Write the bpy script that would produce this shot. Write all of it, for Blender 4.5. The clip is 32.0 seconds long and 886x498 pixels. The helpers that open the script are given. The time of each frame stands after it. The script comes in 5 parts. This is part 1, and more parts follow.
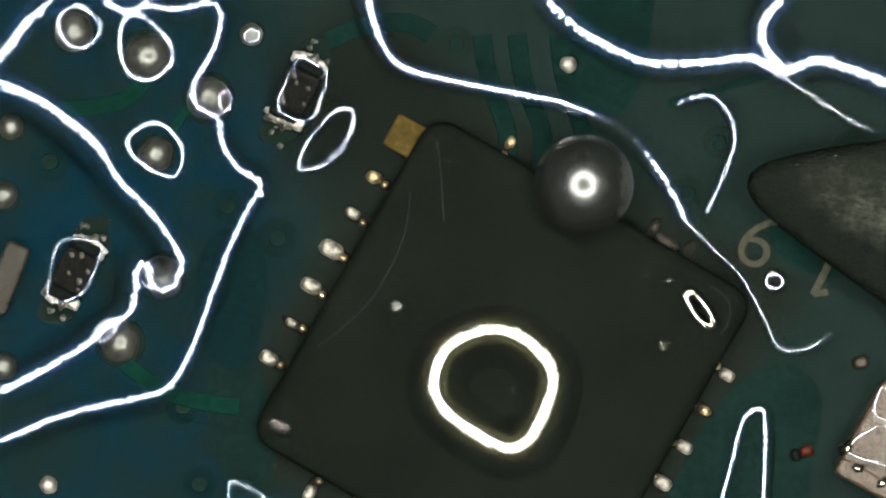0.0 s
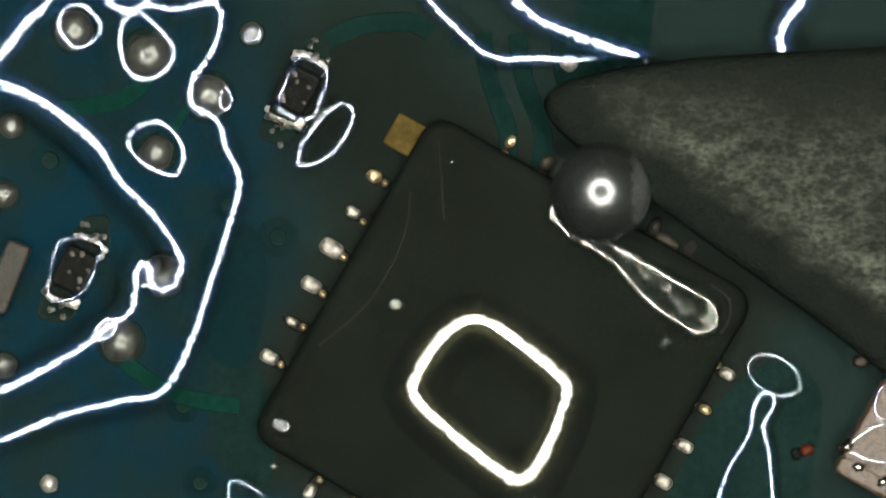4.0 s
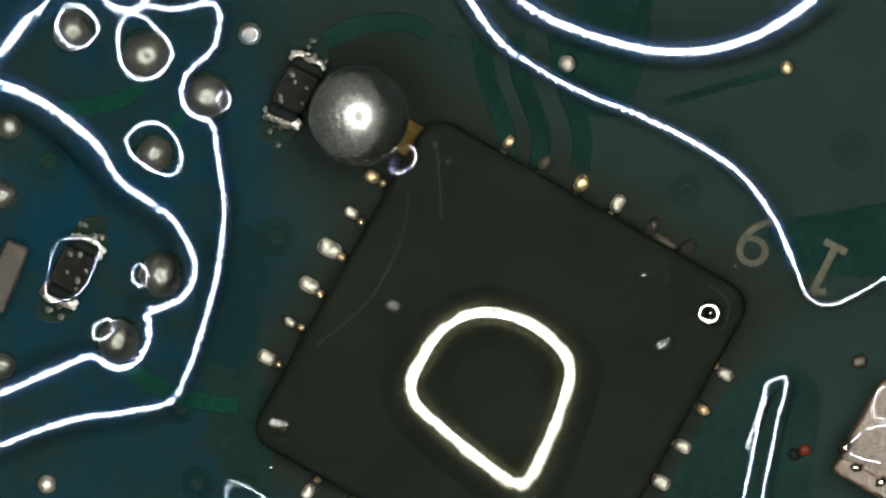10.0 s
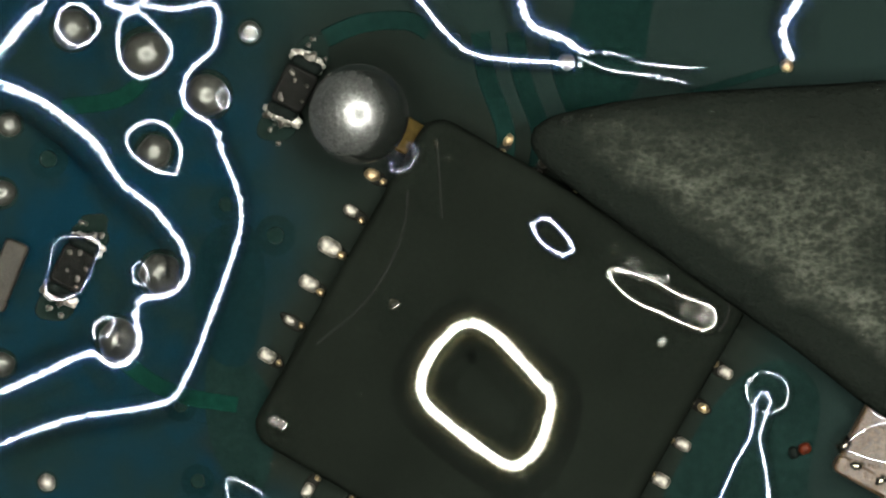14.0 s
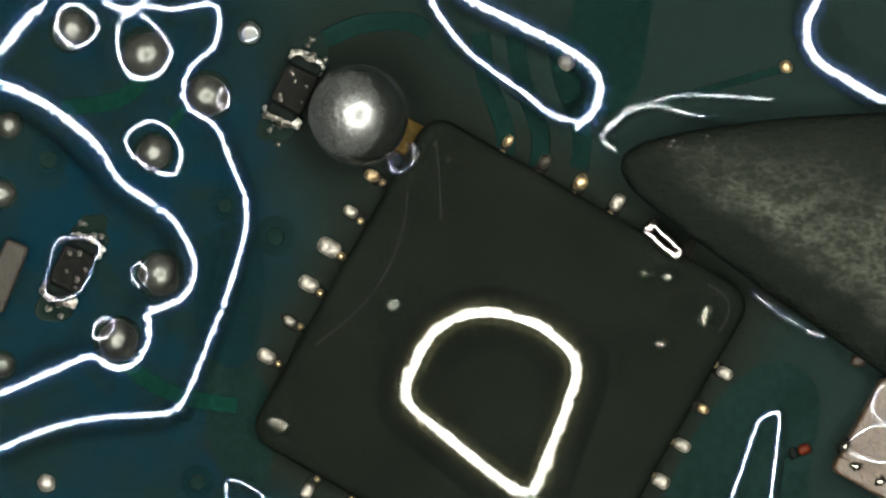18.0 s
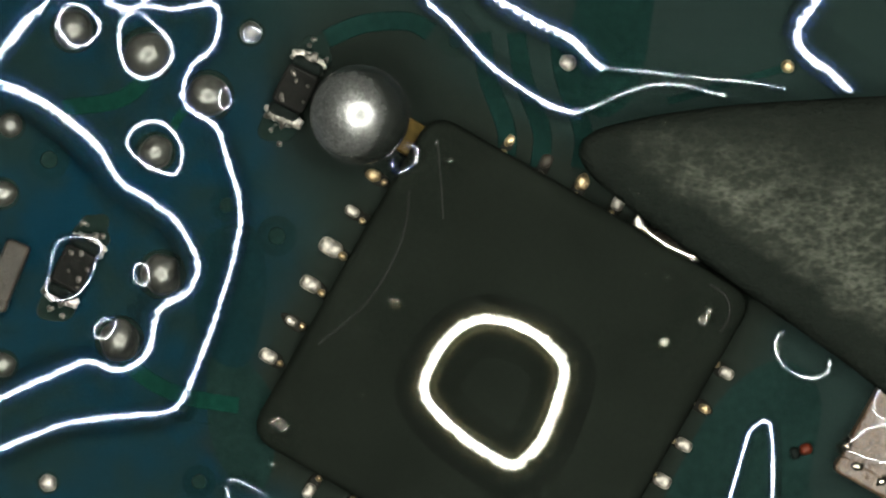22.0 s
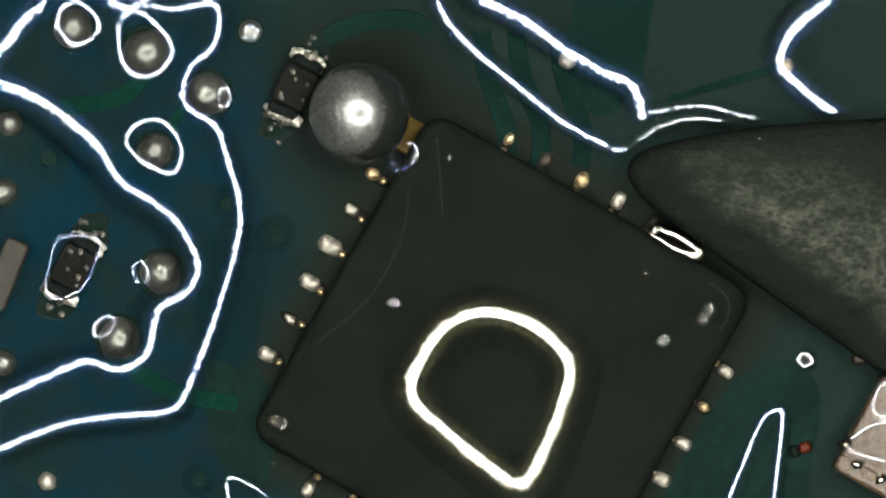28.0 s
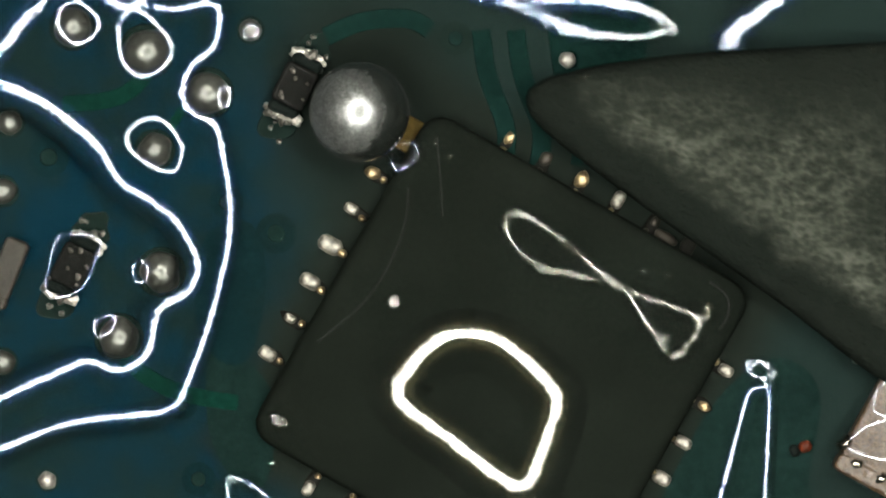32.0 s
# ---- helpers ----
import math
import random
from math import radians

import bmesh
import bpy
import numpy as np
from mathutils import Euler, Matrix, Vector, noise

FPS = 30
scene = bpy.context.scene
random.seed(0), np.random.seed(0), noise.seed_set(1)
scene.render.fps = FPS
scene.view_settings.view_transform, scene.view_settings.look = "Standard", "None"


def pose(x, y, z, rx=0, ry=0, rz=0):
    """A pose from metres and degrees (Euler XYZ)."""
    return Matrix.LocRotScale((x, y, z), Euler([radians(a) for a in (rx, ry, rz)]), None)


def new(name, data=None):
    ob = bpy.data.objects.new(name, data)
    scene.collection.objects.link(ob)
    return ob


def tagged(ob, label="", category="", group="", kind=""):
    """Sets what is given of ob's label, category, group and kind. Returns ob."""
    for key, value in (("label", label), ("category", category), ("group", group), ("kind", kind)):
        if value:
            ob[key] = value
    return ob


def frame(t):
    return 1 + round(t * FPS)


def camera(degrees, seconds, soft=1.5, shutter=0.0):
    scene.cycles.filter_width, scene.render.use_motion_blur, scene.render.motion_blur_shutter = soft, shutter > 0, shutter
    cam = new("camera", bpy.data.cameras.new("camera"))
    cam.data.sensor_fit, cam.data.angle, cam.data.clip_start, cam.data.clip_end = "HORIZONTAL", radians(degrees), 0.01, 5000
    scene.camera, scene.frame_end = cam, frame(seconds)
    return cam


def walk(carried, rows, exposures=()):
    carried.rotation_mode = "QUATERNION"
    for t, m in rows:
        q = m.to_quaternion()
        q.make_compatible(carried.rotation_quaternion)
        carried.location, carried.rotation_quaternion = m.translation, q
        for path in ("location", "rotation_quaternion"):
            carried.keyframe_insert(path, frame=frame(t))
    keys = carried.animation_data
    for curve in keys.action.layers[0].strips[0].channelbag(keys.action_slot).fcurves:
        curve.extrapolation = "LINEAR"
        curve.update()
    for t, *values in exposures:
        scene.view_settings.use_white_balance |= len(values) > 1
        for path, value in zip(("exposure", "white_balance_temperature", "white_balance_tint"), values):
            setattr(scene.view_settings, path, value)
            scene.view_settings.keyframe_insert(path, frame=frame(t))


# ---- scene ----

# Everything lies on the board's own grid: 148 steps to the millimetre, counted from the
# field's upper left corner, u along the board and v towards the viewer.
STEP = 1 / 148000
EYE = 0.070


def on(u, v, z=0.0):
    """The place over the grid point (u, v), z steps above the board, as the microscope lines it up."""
    k = (EYE - z * STEP) / EYE
    return Vector(((u - 784) * STEP * k, (441 - v) * STEP * k, z * STEP))


def shift(t, du, dv):
    """The microscope's small drift over the board."""
    return t, pose(-du * STEP, dv * STEP, EYE)


cam = camera(8.656, 32.0, soft=2.1, shutter=0.5)
DRIFT = ((0, 3, 1.5), (1.0, 4, 1), (2.0, 3, 1.8), (3.5, 4, 0.2), (5.5, 1.5, -1.3), (6.5, 1, -1), (7.0, -1, -1), (8.0, -0.5, 1.3), (9.5, 0, 0), (11.0, 0, 0.5),
         (12.5, 0, -0.5), (14.0, 0, -3), (16.5, 0, -3.4), (17.5, -0.8, -1.6), (19.0, -0.5, -2), (20.0, 3, -1.5), (21.0, 3, -2.5), (22.0, 2, -2), (23.0, 3, -4),
         (24.0, 3.3, -4), (25.5, 3, -5.5), (27.5, 1.5, -5.5), (28.5, 0.5, -3.6), (29.5, 1.5, -1.6), (30.0, 0.5, -3), (31.0, 2.6, -6.5), (32.0, 1, -6.5))
         
walk(cam, [shift(*row) for row in DRIFT])

# ---- light: a dark room, the ring lamp round the objective is built below ----
world = bpy.data.worlds.new("dark_room")
world.use_nodes = True
world.node_tree.nodes["Background"].inputs[0].default_value = (0.9, 1.0, 0.9, 1)
world.node_tree.nodes["Background"].inputs[1].default_value = 0.033
scene.world = world
scene.view_settings.exposure = 0.55
LED_POWER = 62.0


# ---- materials ----
def material(name, colour, rough=0.5, metal=0.0, spread=0.25, fine=12000.0, coarse=1500.0, bump=0.0, second=None, coat=0.0, stretch=(1, 1, 1), spec=0.5, span=(0.12, 0.42)):
    """A surface with grain at two scales: colour runs towards second (or a darker tone of itself)."""
    m = bpy.data.materials.new(name)
    m.use_nodes = True
    n, l = m.node_tree.nodes, m.node_tree.links
    p = n["Principled BSDF"]
    p.inputs["Roughness"].default_value, p.inputs["Metallic"].default_value = rough, metal
    p.inputs["Coat Weight"].default_value, p.inputs["Coat Roughness"].default_value = coat, 0.2
    p.inputs["Specular IOR Level"].default_value = spec
    where = n.new("ShaderNodeTexCoord")
    scale = n.new("ShaderNodeMapping")
    scale.inputs["Scale"].default_value = stretch
    l.new(where.outputs["Object"], scale.inputs[0])
    a, b = n.new("ShaderNodeTexNoise"), n.new("ShaderNodeTexNoise")
    a.inputs["Scale"].default_value, b.inputs["Scale"].default_value = fine, coarse
    a.inputs["Detail"].default_value, b.inputs["Detail"].default_value = 6, 4
    l.new(scale.outputs[0], a.inputs["Vector"]), l.new(scale.outputs[0], b.inputs["Vector"])
    both = n.new("ShaderNodeMath")
    both.operation = "MULTIPLY"
    l.new(a.outputs["Fac"], both.inputs[0]), l.new(b.outputs["Fac"], both.inputs[1])
    ramp = n.new("ShaderNodeMapRange")
    ramp.inputs["From Min"].default_value, ramp.inputs["From Max"].default_value = span
    l.new(both.outputs[0], ramp.inputs["Value"])
    mix = n.new("ShaderNodeMix")
    mix.data_type = "RGBA"
    low = second or tuple(c * (1 - spread) for c in colour)
    mix.inputs["A"].default_value, mix.inputs["B"].default_value = (*low, 1), (*colour, 1)
    l.new(ramp.outputs[0], mix.inputs["Factor"]), l.new(mix.outputs["Result"], p.inputs["Base Color"])
    if bump:
        bp = n.new("ShaderNodeBump")
        bp.inputs["Strength"].default_value, bp.inputs["Distance"].default_value = min(1, bump), 0.00003 * max(1, bump)
        l.new(both.outputs[0], bp.inputs["Height"]), l.new(bp.outputs[0], p.inputs["Normal"])
    return m


def clear_liquid(name, rough=0.02, ior=1.56, fringe=0.11, tint=(0.13, 0.27, 1.0)):
    """A clear wet film: what lies under it shows, and its slopes mirror the lamp; a tinted second gloss paints the
    lens's coloured fringe.
    """
    m = bpy.data.materials.new(name)
    m.use_nodes = True
    n, l = m.node_tree.nodes, m.node_tree.links
    n.remove(n["Principled BSDF"])
    see, shine, mix, f = n.new("ShaderNodeBsdfTransparent"), n.new("ShaderNodeBsdfGlossy"), n.new("ShaderNodeMixShader"), n.new("ShaderNodeFresnel")
    shine.inputs["Roughness"].default_value = rough
    f.inputs["IOR"].default_value = ior
    skin, both = n.new("ShaderNodeBsdfGlossy"), n.new("ShaderNodeMixShader")
    skin.distribution = "BECKMANN"
    skin.inputs["Roughness"].default_value, skin.inputs["Color"].default_value, both.inputs[0].default_value = 0.21, (*tint, 1), fringe
    l.new(shine.outputs[0], both.inputs[1]), l.new(skin.outputs[0], both.inputs[2])
    l.new(f.outputs[0], mix.inputs[0]), l.new(see.outputs[0], mix.inputs[1]), l.new(both.outputs[0], mix.inputs[2])
    l.new(mix.outputs[0], n["Material Output"].inputs[0])
    return m


def glowing(name, colour, power):
    m = bpy.data.materials.new(name)
    m.use_nodes = True
    p = m.node_tree.nodes["Principled BSDF"]
    p.inputs["Base Color"].default_value = (*colour, 1)
    p.inputs["Emission Color"].default_value, p.inputs["Emission Strength"].default_value = (*colour, 1), power
    return m


MASK = material("blue_green_solder_mask", (0.0012, 0.0080, 0.0128), 0.12, spread=0.35, fine=1900, coarse=520, second=(0.0029, 0.0074, 0.0074), spec=0.04, span=(0.17, 0.34))
MASK_COPPER = material("green_solder_mask_over_copper", (0.0030, 0.0104, 0.0088), 0.12, spread=0.5, fine=9000, coarse=900, spec=0.04)
MASK_GREEN = material("bright_green_solder_mask_over_copper", (0.0022, 0.0150, 0.0108), 0.12, spread=0.5, fine=9000, coarse=900, spec=0.04)
MASK_TEAL = material("teal_solder_mask", (0.0042, 0.0108, 0.0094), 0.12, spread=0.5, fine=9000, coarse=700, spec=0.04)
MASK_RING = material("dark_solder_mask", (0.0020, 0.0080, 0.0092), 0.12, spread=0.4, spec=0.04)


def tone_across(m, tone, start, end):
    """The colour runs softly to tone between two grid lines, with ragged edges."""
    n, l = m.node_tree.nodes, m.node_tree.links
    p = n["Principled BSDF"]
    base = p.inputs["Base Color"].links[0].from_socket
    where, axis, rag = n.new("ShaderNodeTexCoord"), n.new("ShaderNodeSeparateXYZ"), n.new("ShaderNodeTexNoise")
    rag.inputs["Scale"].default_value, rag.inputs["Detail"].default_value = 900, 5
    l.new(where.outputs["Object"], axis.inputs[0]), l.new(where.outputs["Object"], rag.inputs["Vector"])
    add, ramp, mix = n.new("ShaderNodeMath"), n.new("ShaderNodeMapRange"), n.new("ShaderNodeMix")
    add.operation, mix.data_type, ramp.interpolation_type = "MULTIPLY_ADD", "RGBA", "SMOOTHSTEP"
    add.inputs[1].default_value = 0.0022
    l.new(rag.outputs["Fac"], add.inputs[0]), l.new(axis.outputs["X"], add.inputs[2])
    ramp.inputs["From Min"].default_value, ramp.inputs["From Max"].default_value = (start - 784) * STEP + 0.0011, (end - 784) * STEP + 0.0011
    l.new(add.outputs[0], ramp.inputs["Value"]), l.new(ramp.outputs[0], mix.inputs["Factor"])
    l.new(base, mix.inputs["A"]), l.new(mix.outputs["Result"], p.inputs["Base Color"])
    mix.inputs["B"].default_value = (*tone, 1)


def tone_round(m, tone, u, v, turn, near, far, square):
    """The mask's colour runs to tone round a spot, square or round, fading from near to far with ragged edges."""
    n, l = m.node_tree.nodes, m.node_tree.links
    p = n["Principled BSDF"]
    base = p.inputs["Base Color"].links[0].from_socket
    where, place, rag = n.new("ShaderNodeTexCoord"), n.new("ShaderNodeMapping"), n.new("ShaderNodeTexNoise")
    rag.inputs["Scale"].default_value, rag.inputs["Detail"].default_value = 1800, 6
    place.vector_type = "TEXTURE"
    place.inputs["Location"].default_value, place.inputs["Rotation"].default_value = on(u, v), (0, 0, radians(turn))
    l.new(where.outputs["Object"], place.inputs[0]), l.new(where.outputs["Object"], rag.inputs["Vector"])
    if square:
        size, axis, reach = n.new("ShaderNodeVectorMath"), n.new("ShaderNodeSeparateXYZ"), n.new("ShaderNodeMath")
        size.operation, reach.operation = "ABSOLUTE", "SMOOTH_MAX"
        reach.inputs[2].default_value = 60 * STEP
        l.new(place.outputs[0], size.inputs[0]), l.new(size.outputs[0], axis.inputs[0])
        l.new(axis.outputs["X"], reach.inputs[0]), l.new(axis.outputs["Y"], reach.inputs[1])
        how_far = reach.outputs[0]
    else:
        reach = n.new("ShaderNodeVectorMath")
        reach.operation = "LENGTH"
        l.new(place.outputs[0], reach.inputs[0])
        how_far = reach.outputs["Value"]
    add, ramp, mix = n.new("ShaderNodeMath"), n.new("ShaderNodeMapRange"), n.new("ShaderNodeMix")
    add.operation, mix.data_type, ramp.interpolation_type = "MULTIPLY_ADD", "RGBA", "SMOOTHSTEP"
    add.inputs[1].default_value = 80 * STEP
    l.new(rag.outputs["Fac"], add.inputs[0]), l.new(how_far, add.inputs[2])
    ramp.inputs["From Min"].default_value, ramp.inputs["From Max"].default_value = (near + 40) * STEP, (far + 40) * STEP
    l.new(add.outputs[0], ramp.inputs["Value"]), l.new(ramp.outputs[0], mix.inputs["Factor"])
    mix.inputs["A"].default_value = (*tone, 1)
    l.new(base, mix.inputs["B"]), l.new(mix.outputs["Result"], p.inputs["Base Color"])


tone_across(MASK, (0.0049, 0.0089, 0.0080), 400, 610)
tone_round(MASK, (0.0046, 0.0062, 0.0049), 886, 648, -29.8, 350, 430, True)
tone_round(MASK, (0.0038, 0.0053, 0.0043), 640, 185, 0, 95, 230, False)
tone_across(MASK_RING, (0.0038, 0.0072, 0.0060), 400, 610)
SILK = material("cream_silkscreen_ink", (0.029, 0.029, 0.021), 0.7, spread=0.4, bump=0.3, spec=0.04)
PLASTIC = material("black_moulding_compound", (0.0049, 0.0062, 0.0048), 0.12, spread=0.4, fine=16000, coarse=1200, spec=0.0)
SOLDER = material("dull_solder", (0.36, 0.33, 0.27), 0.24, 1.0, spread=0.6, fine=16000, coarse=4000, bump=0.5)
BRIGHT = material("bright_solder", (0.30, 0.285, 0.25), 0.4, 0.65, spread=0.7, fine=18000, coarse=4000, bump=0.4)
JOINT = material("frosted_solder", (0.054, 0.056, 0.048), 0.28, 0.6, spread=0.35, fine=18000, coarse=4000, bump=0.22)
AMBER = material("amber_solder", (0.54, 0.41, 0.22), 0.33, 0.85, spread=0.85, fine=16000, coarse=7000, bump=1.2)
CRUMBLED = material("crumbled_solder", (0.11, 0.104, 0.088), 0.42, 0.6, fine=9000, coarse=5000, bump=2.0, second=(0.02, 0.018, 0.014))
GOLD = material("gilded_copper", (0.0058, 0.0058, 0.0042), 0.5, 0.0, spread=0.6, fine=14000, coarse=4000, bump=0.5, spec=0.03)
DULL_GOLD = material("dull_gilding", (0.030, 0.027, 0.021), 0.4, 0.3, spread=0.6, fine=14000, coarse=4000, bump=0.5, spec=0.06)
TARNISH = material("tarnished_gilding", (0.046, 0.032, 0.010), 0.6, 0.0, spread=0.5, fine=14000, coarse=3000, bump=0.4, spec=0.0)
GREY_METAL = material("frosted_grey_solder", (0.135, 0.140, 0.132), 0.38, 0.85, spread=0.65, fine=40000, coarse=16000, bump=0.4, coat=0.5, spec=0.06)
DRIED = material("dried_flux", (0.0062, 0.0072, 0.0059), 0.5, spread=0.5, spec=0.03)
GLINT = material("creamy_bright_solder", (0.56, 0.49, 0.36), 0.42, 0.6, spread=0.85, fine=14000, coarse=8000, bump=0.6)
PEWTER = material("dull_creamy_solder", (0.23, 0.215, 0.175), 0.45, 0.5, spread=0.9, fine=14000, coarse=9000, bump=1.0)
CRUMB = material("silvery_crumbled_solder", (0.58, 0.55, 0.48), 0.40, 0.7, spread=0.8, fine=16000, coarse=7000, bump=1.4)
HONEY = material("honey_brown_lacquer", (0.018, 0.0115, 0.006), 0.4, spread=0.6, fine=14000, coarse=5000, bump=0.5, spec=0.2)
GREY_BODY = material("grey_ceramic", (0.023, 0.021, 0.017), 0.4, spread=0.5, fine=18000, coarse=3000, bump=0.5, spec=0.05)
CERAMIC = material("tan_ceramic", (0.050, 0.029, 0.0135), 0.35, spread=0.7, fine=24000, coarse=14000, bump=1.4, spec=0.4)
def frosted_and_dark(m):
    """The ball is frosted grey on one side, with one dull patch on its dark glossy side; its shaded rim is painted in.
    """
    n, l = m.node_tree.nodes, m.node_tree.links
    p = n["Principled BSDF"]
    base = p.inputs["Base Color"].links[0].from_socket
    where, rag = n.new("ShaderNodeTexCoord"), n.new("ShaderNodeTexNoise")
    rag.inputs["Scale"].default_value, rag.inputs["Detail"].default_value = 5000, 6
    l.new(where.outputs["Object"], rag.inputs["Vector"])

    def cap(angle, reach):
        """1 inside a cap round the direction at that angle from the top, 0 outside, ragged at its edge."""
        dot, add, ramp = n.new("ShaderNodeVectorMath"), n.new("ShaderNodeMath"), n.new("ShaderNodeMapRange")
        dot.operation, add.operation = "DOT_PRODUCT", "MULTIPLY_ADD"
        k = 1 / (88 * STEP)
        dot.inputs[1].default_value = (k * math.sin(radians(angle)), 0, k * math.cos(radians(angle)))
        l.new(where.outputs["Object"], dot.inputs[0]), l.new(rag.outputs["Fac"], add.inputs[0]), l.new(dot.outputs["Value"], add.inputs[2])
        add.inputs[1].default_value = 0.22
        edge = math.cos(radians(reach)) + 0.11
        ramp.inputs["From Min"].default_value, ramp.inputs["From Max"].default_value = edge - 0.24, edge + 0.24
        l.new(add.outputs[0], ramp.inputs["Value"])
        return ramp.outputs[0]

    most, mix, gloss, skin = n.new("ShaderNodeMath"), n.new("ShaderNodeMix"), n.new("ShaderNodeMapRange"), n.new("ShaderNodeMapRange")
    most.operation, mix.data_type = "MAXIMUM", "RGBA"
    # frost kept left and off the rim: the ball's shaded side is painted
    l.new(cap(-28, 47), most.inputs[0]), l.new(cap(245, 34), most.inputs[1])
    mix.inputs["A"].default_value = (0.0045, 0.0055, 0.0045, 1)
    l.new(most.outputs[0], mix.inputs["Factor"]), l.new(base, mix.inputs["B"]), l.new(mix.outputs["Result"], p.inputs["Base Color"])
    gloss.inputs["To Min"].default_value, gloss.inputs["To Max"].default_value = 0.5, 0.40
    skin.inputs["To Min"].default_value, skin.inputs["To Max"].default_value = 1.0, 0.85
    l.new(most.outputs[0], gloss.inputs["Value"]), l.new(gloss.outputs[0], p.inputs["Roughness"])
    pure = n.new("ShaderNodeMapRange")
    pure.inputs["To Min"].default_value, pure.inputs["To Max"].default_value = 0.0, 0.85
    l.new(most.outputs[0], pure.inputs["Value"]), l.new(pure.outputs[0], p.inputs["Metallic"])
    relief, grain = n.new("ShaderNodeMath"), p.inputs["Normal"].links[0].from_node
    relief.operation, relief.inputs[1].default_value = "MULTIPLY", 0.55
    l.new(most.outputs[0], relief.inputs[0]), l.new(relief.outputs[0], grain.inputs["Strength"])
    l.new(most.outputs[0], skin.inputs["Value"]), l.new(skin.outputs[0], p.inputs["Coat Weight"])


frosted_and_dark(GREY_METAL)
GREY_METAL.node_tree.nodes["Principled BSDF"].inputs["Coat IOR"].default_value = 1.7
GREY_METAL.node_tree.nodes["Principled BSDF"].inputs["Coat Roughness"].default_value = 0.27
BROWN = material("burnt_flux", (0.0044, 0.0062, 0.0054), 0.6, spread=0.5, fine=12000, coarse=3000, spec=0.01)
RESISTOR = material("black_resistor_glass", (0.006, 0.0062, 0.0055), 0.2, spread=0.4, spec=0.02)
RED = material("red_orange_lacquer", (0.060, 0.0125, 0.005), 0.3, spread=0.8, fine=16000, coarse=8000, bump=1.0, spec=0.05)


def worn_lit_plastic():
    """Wet black plastic, scuffed to a fibrous grey-brown; its lit band and unlit margins are painted into the colour.
    """
    m = material("worn_lit_black_plastic", (0.044, 0.047, 0.038), 0.8, fine=17000, coarse=6000, bump=3.0, second=(0.0110, 0.0125, 0.0098), stretch=(0.8, 1.15, 1), spec=0.0, span=(0.17, 0.42))
    n, l = m.node_tree.nodes, m.node_tree.links
    p = n["Principled BSDF"]
    scuffed = p.inputs["Base Color"].links[0].from_socket
    where, rag, cloud = n.new("ShaderNodeTexCoord"), n.new("ShaderNodeTexNoise"), n.new("ShaderNodeTexNoise")
    rag.inputs["Scale"].default_value, rag.inputs["Detail"].default_value = 2600, 7
    cloud.inputs["Scale"].default_value, cloud.inputs["Detail"].default_value = 800, 4
    l.new(where.outputs["Object"], rag.inputs["Vector"]), l.new(where.outputs["Object"], cloud.inputs["Vector"])

    def along(x, y, c, stops, values):
        """How scuffed and lit it is coloured by the distance from one of its edges."""
        dot, add, ramp = n.new("ShaderNodeVectorMath"), n.new("ShaderNodeMath"), n.new("ShaderNodeValToRGB")
        dot.operation, add.operation = "DOT_PRODUCT", "MULTIPLY_ADD"
        dot.inputs[1].default_value = (x / STEP / 1000, y / STEP / 1000, 0)
        l.new(where.outputs["Object"], dot.inputs[0]), l.new(dot.outputs["Value"], add.inputs[2]), l.new(rag.outputs["Fac"], add.inputs[0])
        add.inputs[1].default_value = 0.09
        e = ramp.color_ramp.elements
        for k, (at, v) in enumerate(zip(stops, values)):
            el = e[k] if k < 2 else e.new(at / 1000 + c + 0.045)
            el.position, el.color = at / 1000 + c + 0.045, (v, v, v, 1)
        l.new(add.outputs[0], ramp.inputs[0])
        return ramp.outputs[0]

    # lit band by the lower edge, shade along it and at the top, all in colour
    low = along(0.581, 0.814, -0.0126, (36, 96, 215, 350), (0.0, 1.0, 0.7, 0.28))
    top = along(0.03, -1.0, 0.0, (-60, 0, 95), (0.06, 0.35, 1.0))
    both, last, mix = n.new("ShaderNodeMath"), n.new("ShaderNodeMath"), n.new("ShaderNodeMix")
    both.operation, last.operation, mix.data_type = "MULTIPLY", "MULTIPLY", "RGBA"
    soft = n.new("ShaderNodeMapRange")
    soft.inputs["From Min"].default_value, soft.inputs["From Max"].default_value, soft.inputs["To Min"].default_value = 0.38, 0.58, 0.35
    l.new(cloud.outputs["Fac"], soft.inputs["Value"])
    l.new(low, both.inputs[0]), l.new(top, both.inputs[1]), l.new(both.outputs[0], last.inputs[0]), l.new(soft.outputs[0], last.inputs[1])
    mix.inputs["A"].default_value = (0.0046, 0.0058, 0.0047, 1)
    l.new(last.outputs[0], mix.inputs["Factor"]), l.new(scuffed, mix.inputs["B"]), l.new(mix.outputs["Result"], p.inputs["Base Color"])
    return m


SCRAPER = worn_lit_plastic()
LIQUID = clear_liquid("clear_flux", fringe=0.08)
FILM = clear_liquid("clear_flux_film", fringe=0.12)
THIN = clear_liquid("thin_clear_flux", ior=1.45, fringe=0.05)
# the yellow fringe of these two is painted through the gloss tint
BEAD = clear_liquid("thin_yellow_fringed_flux", ior=1.52, fringe=0.05, tint=(1.0, 0.9, 0.45))
RESIN = clear_liquid("yellow_fringed_flux", fringe=0.05, tint=(1.0, 0.9, 0.45))
HOUSING = material("black_lamp_housing", (0.01, 0.01, 0.01), 0.6, fine=800, coarse=100)
MAT = material("dark_work_mat", (0.02, 0.025, 0.025), 0.8, fine=2000, coarse=60)
LED = glowing("white_led", (1.0, 0.995, 0.915), LED_POWER)


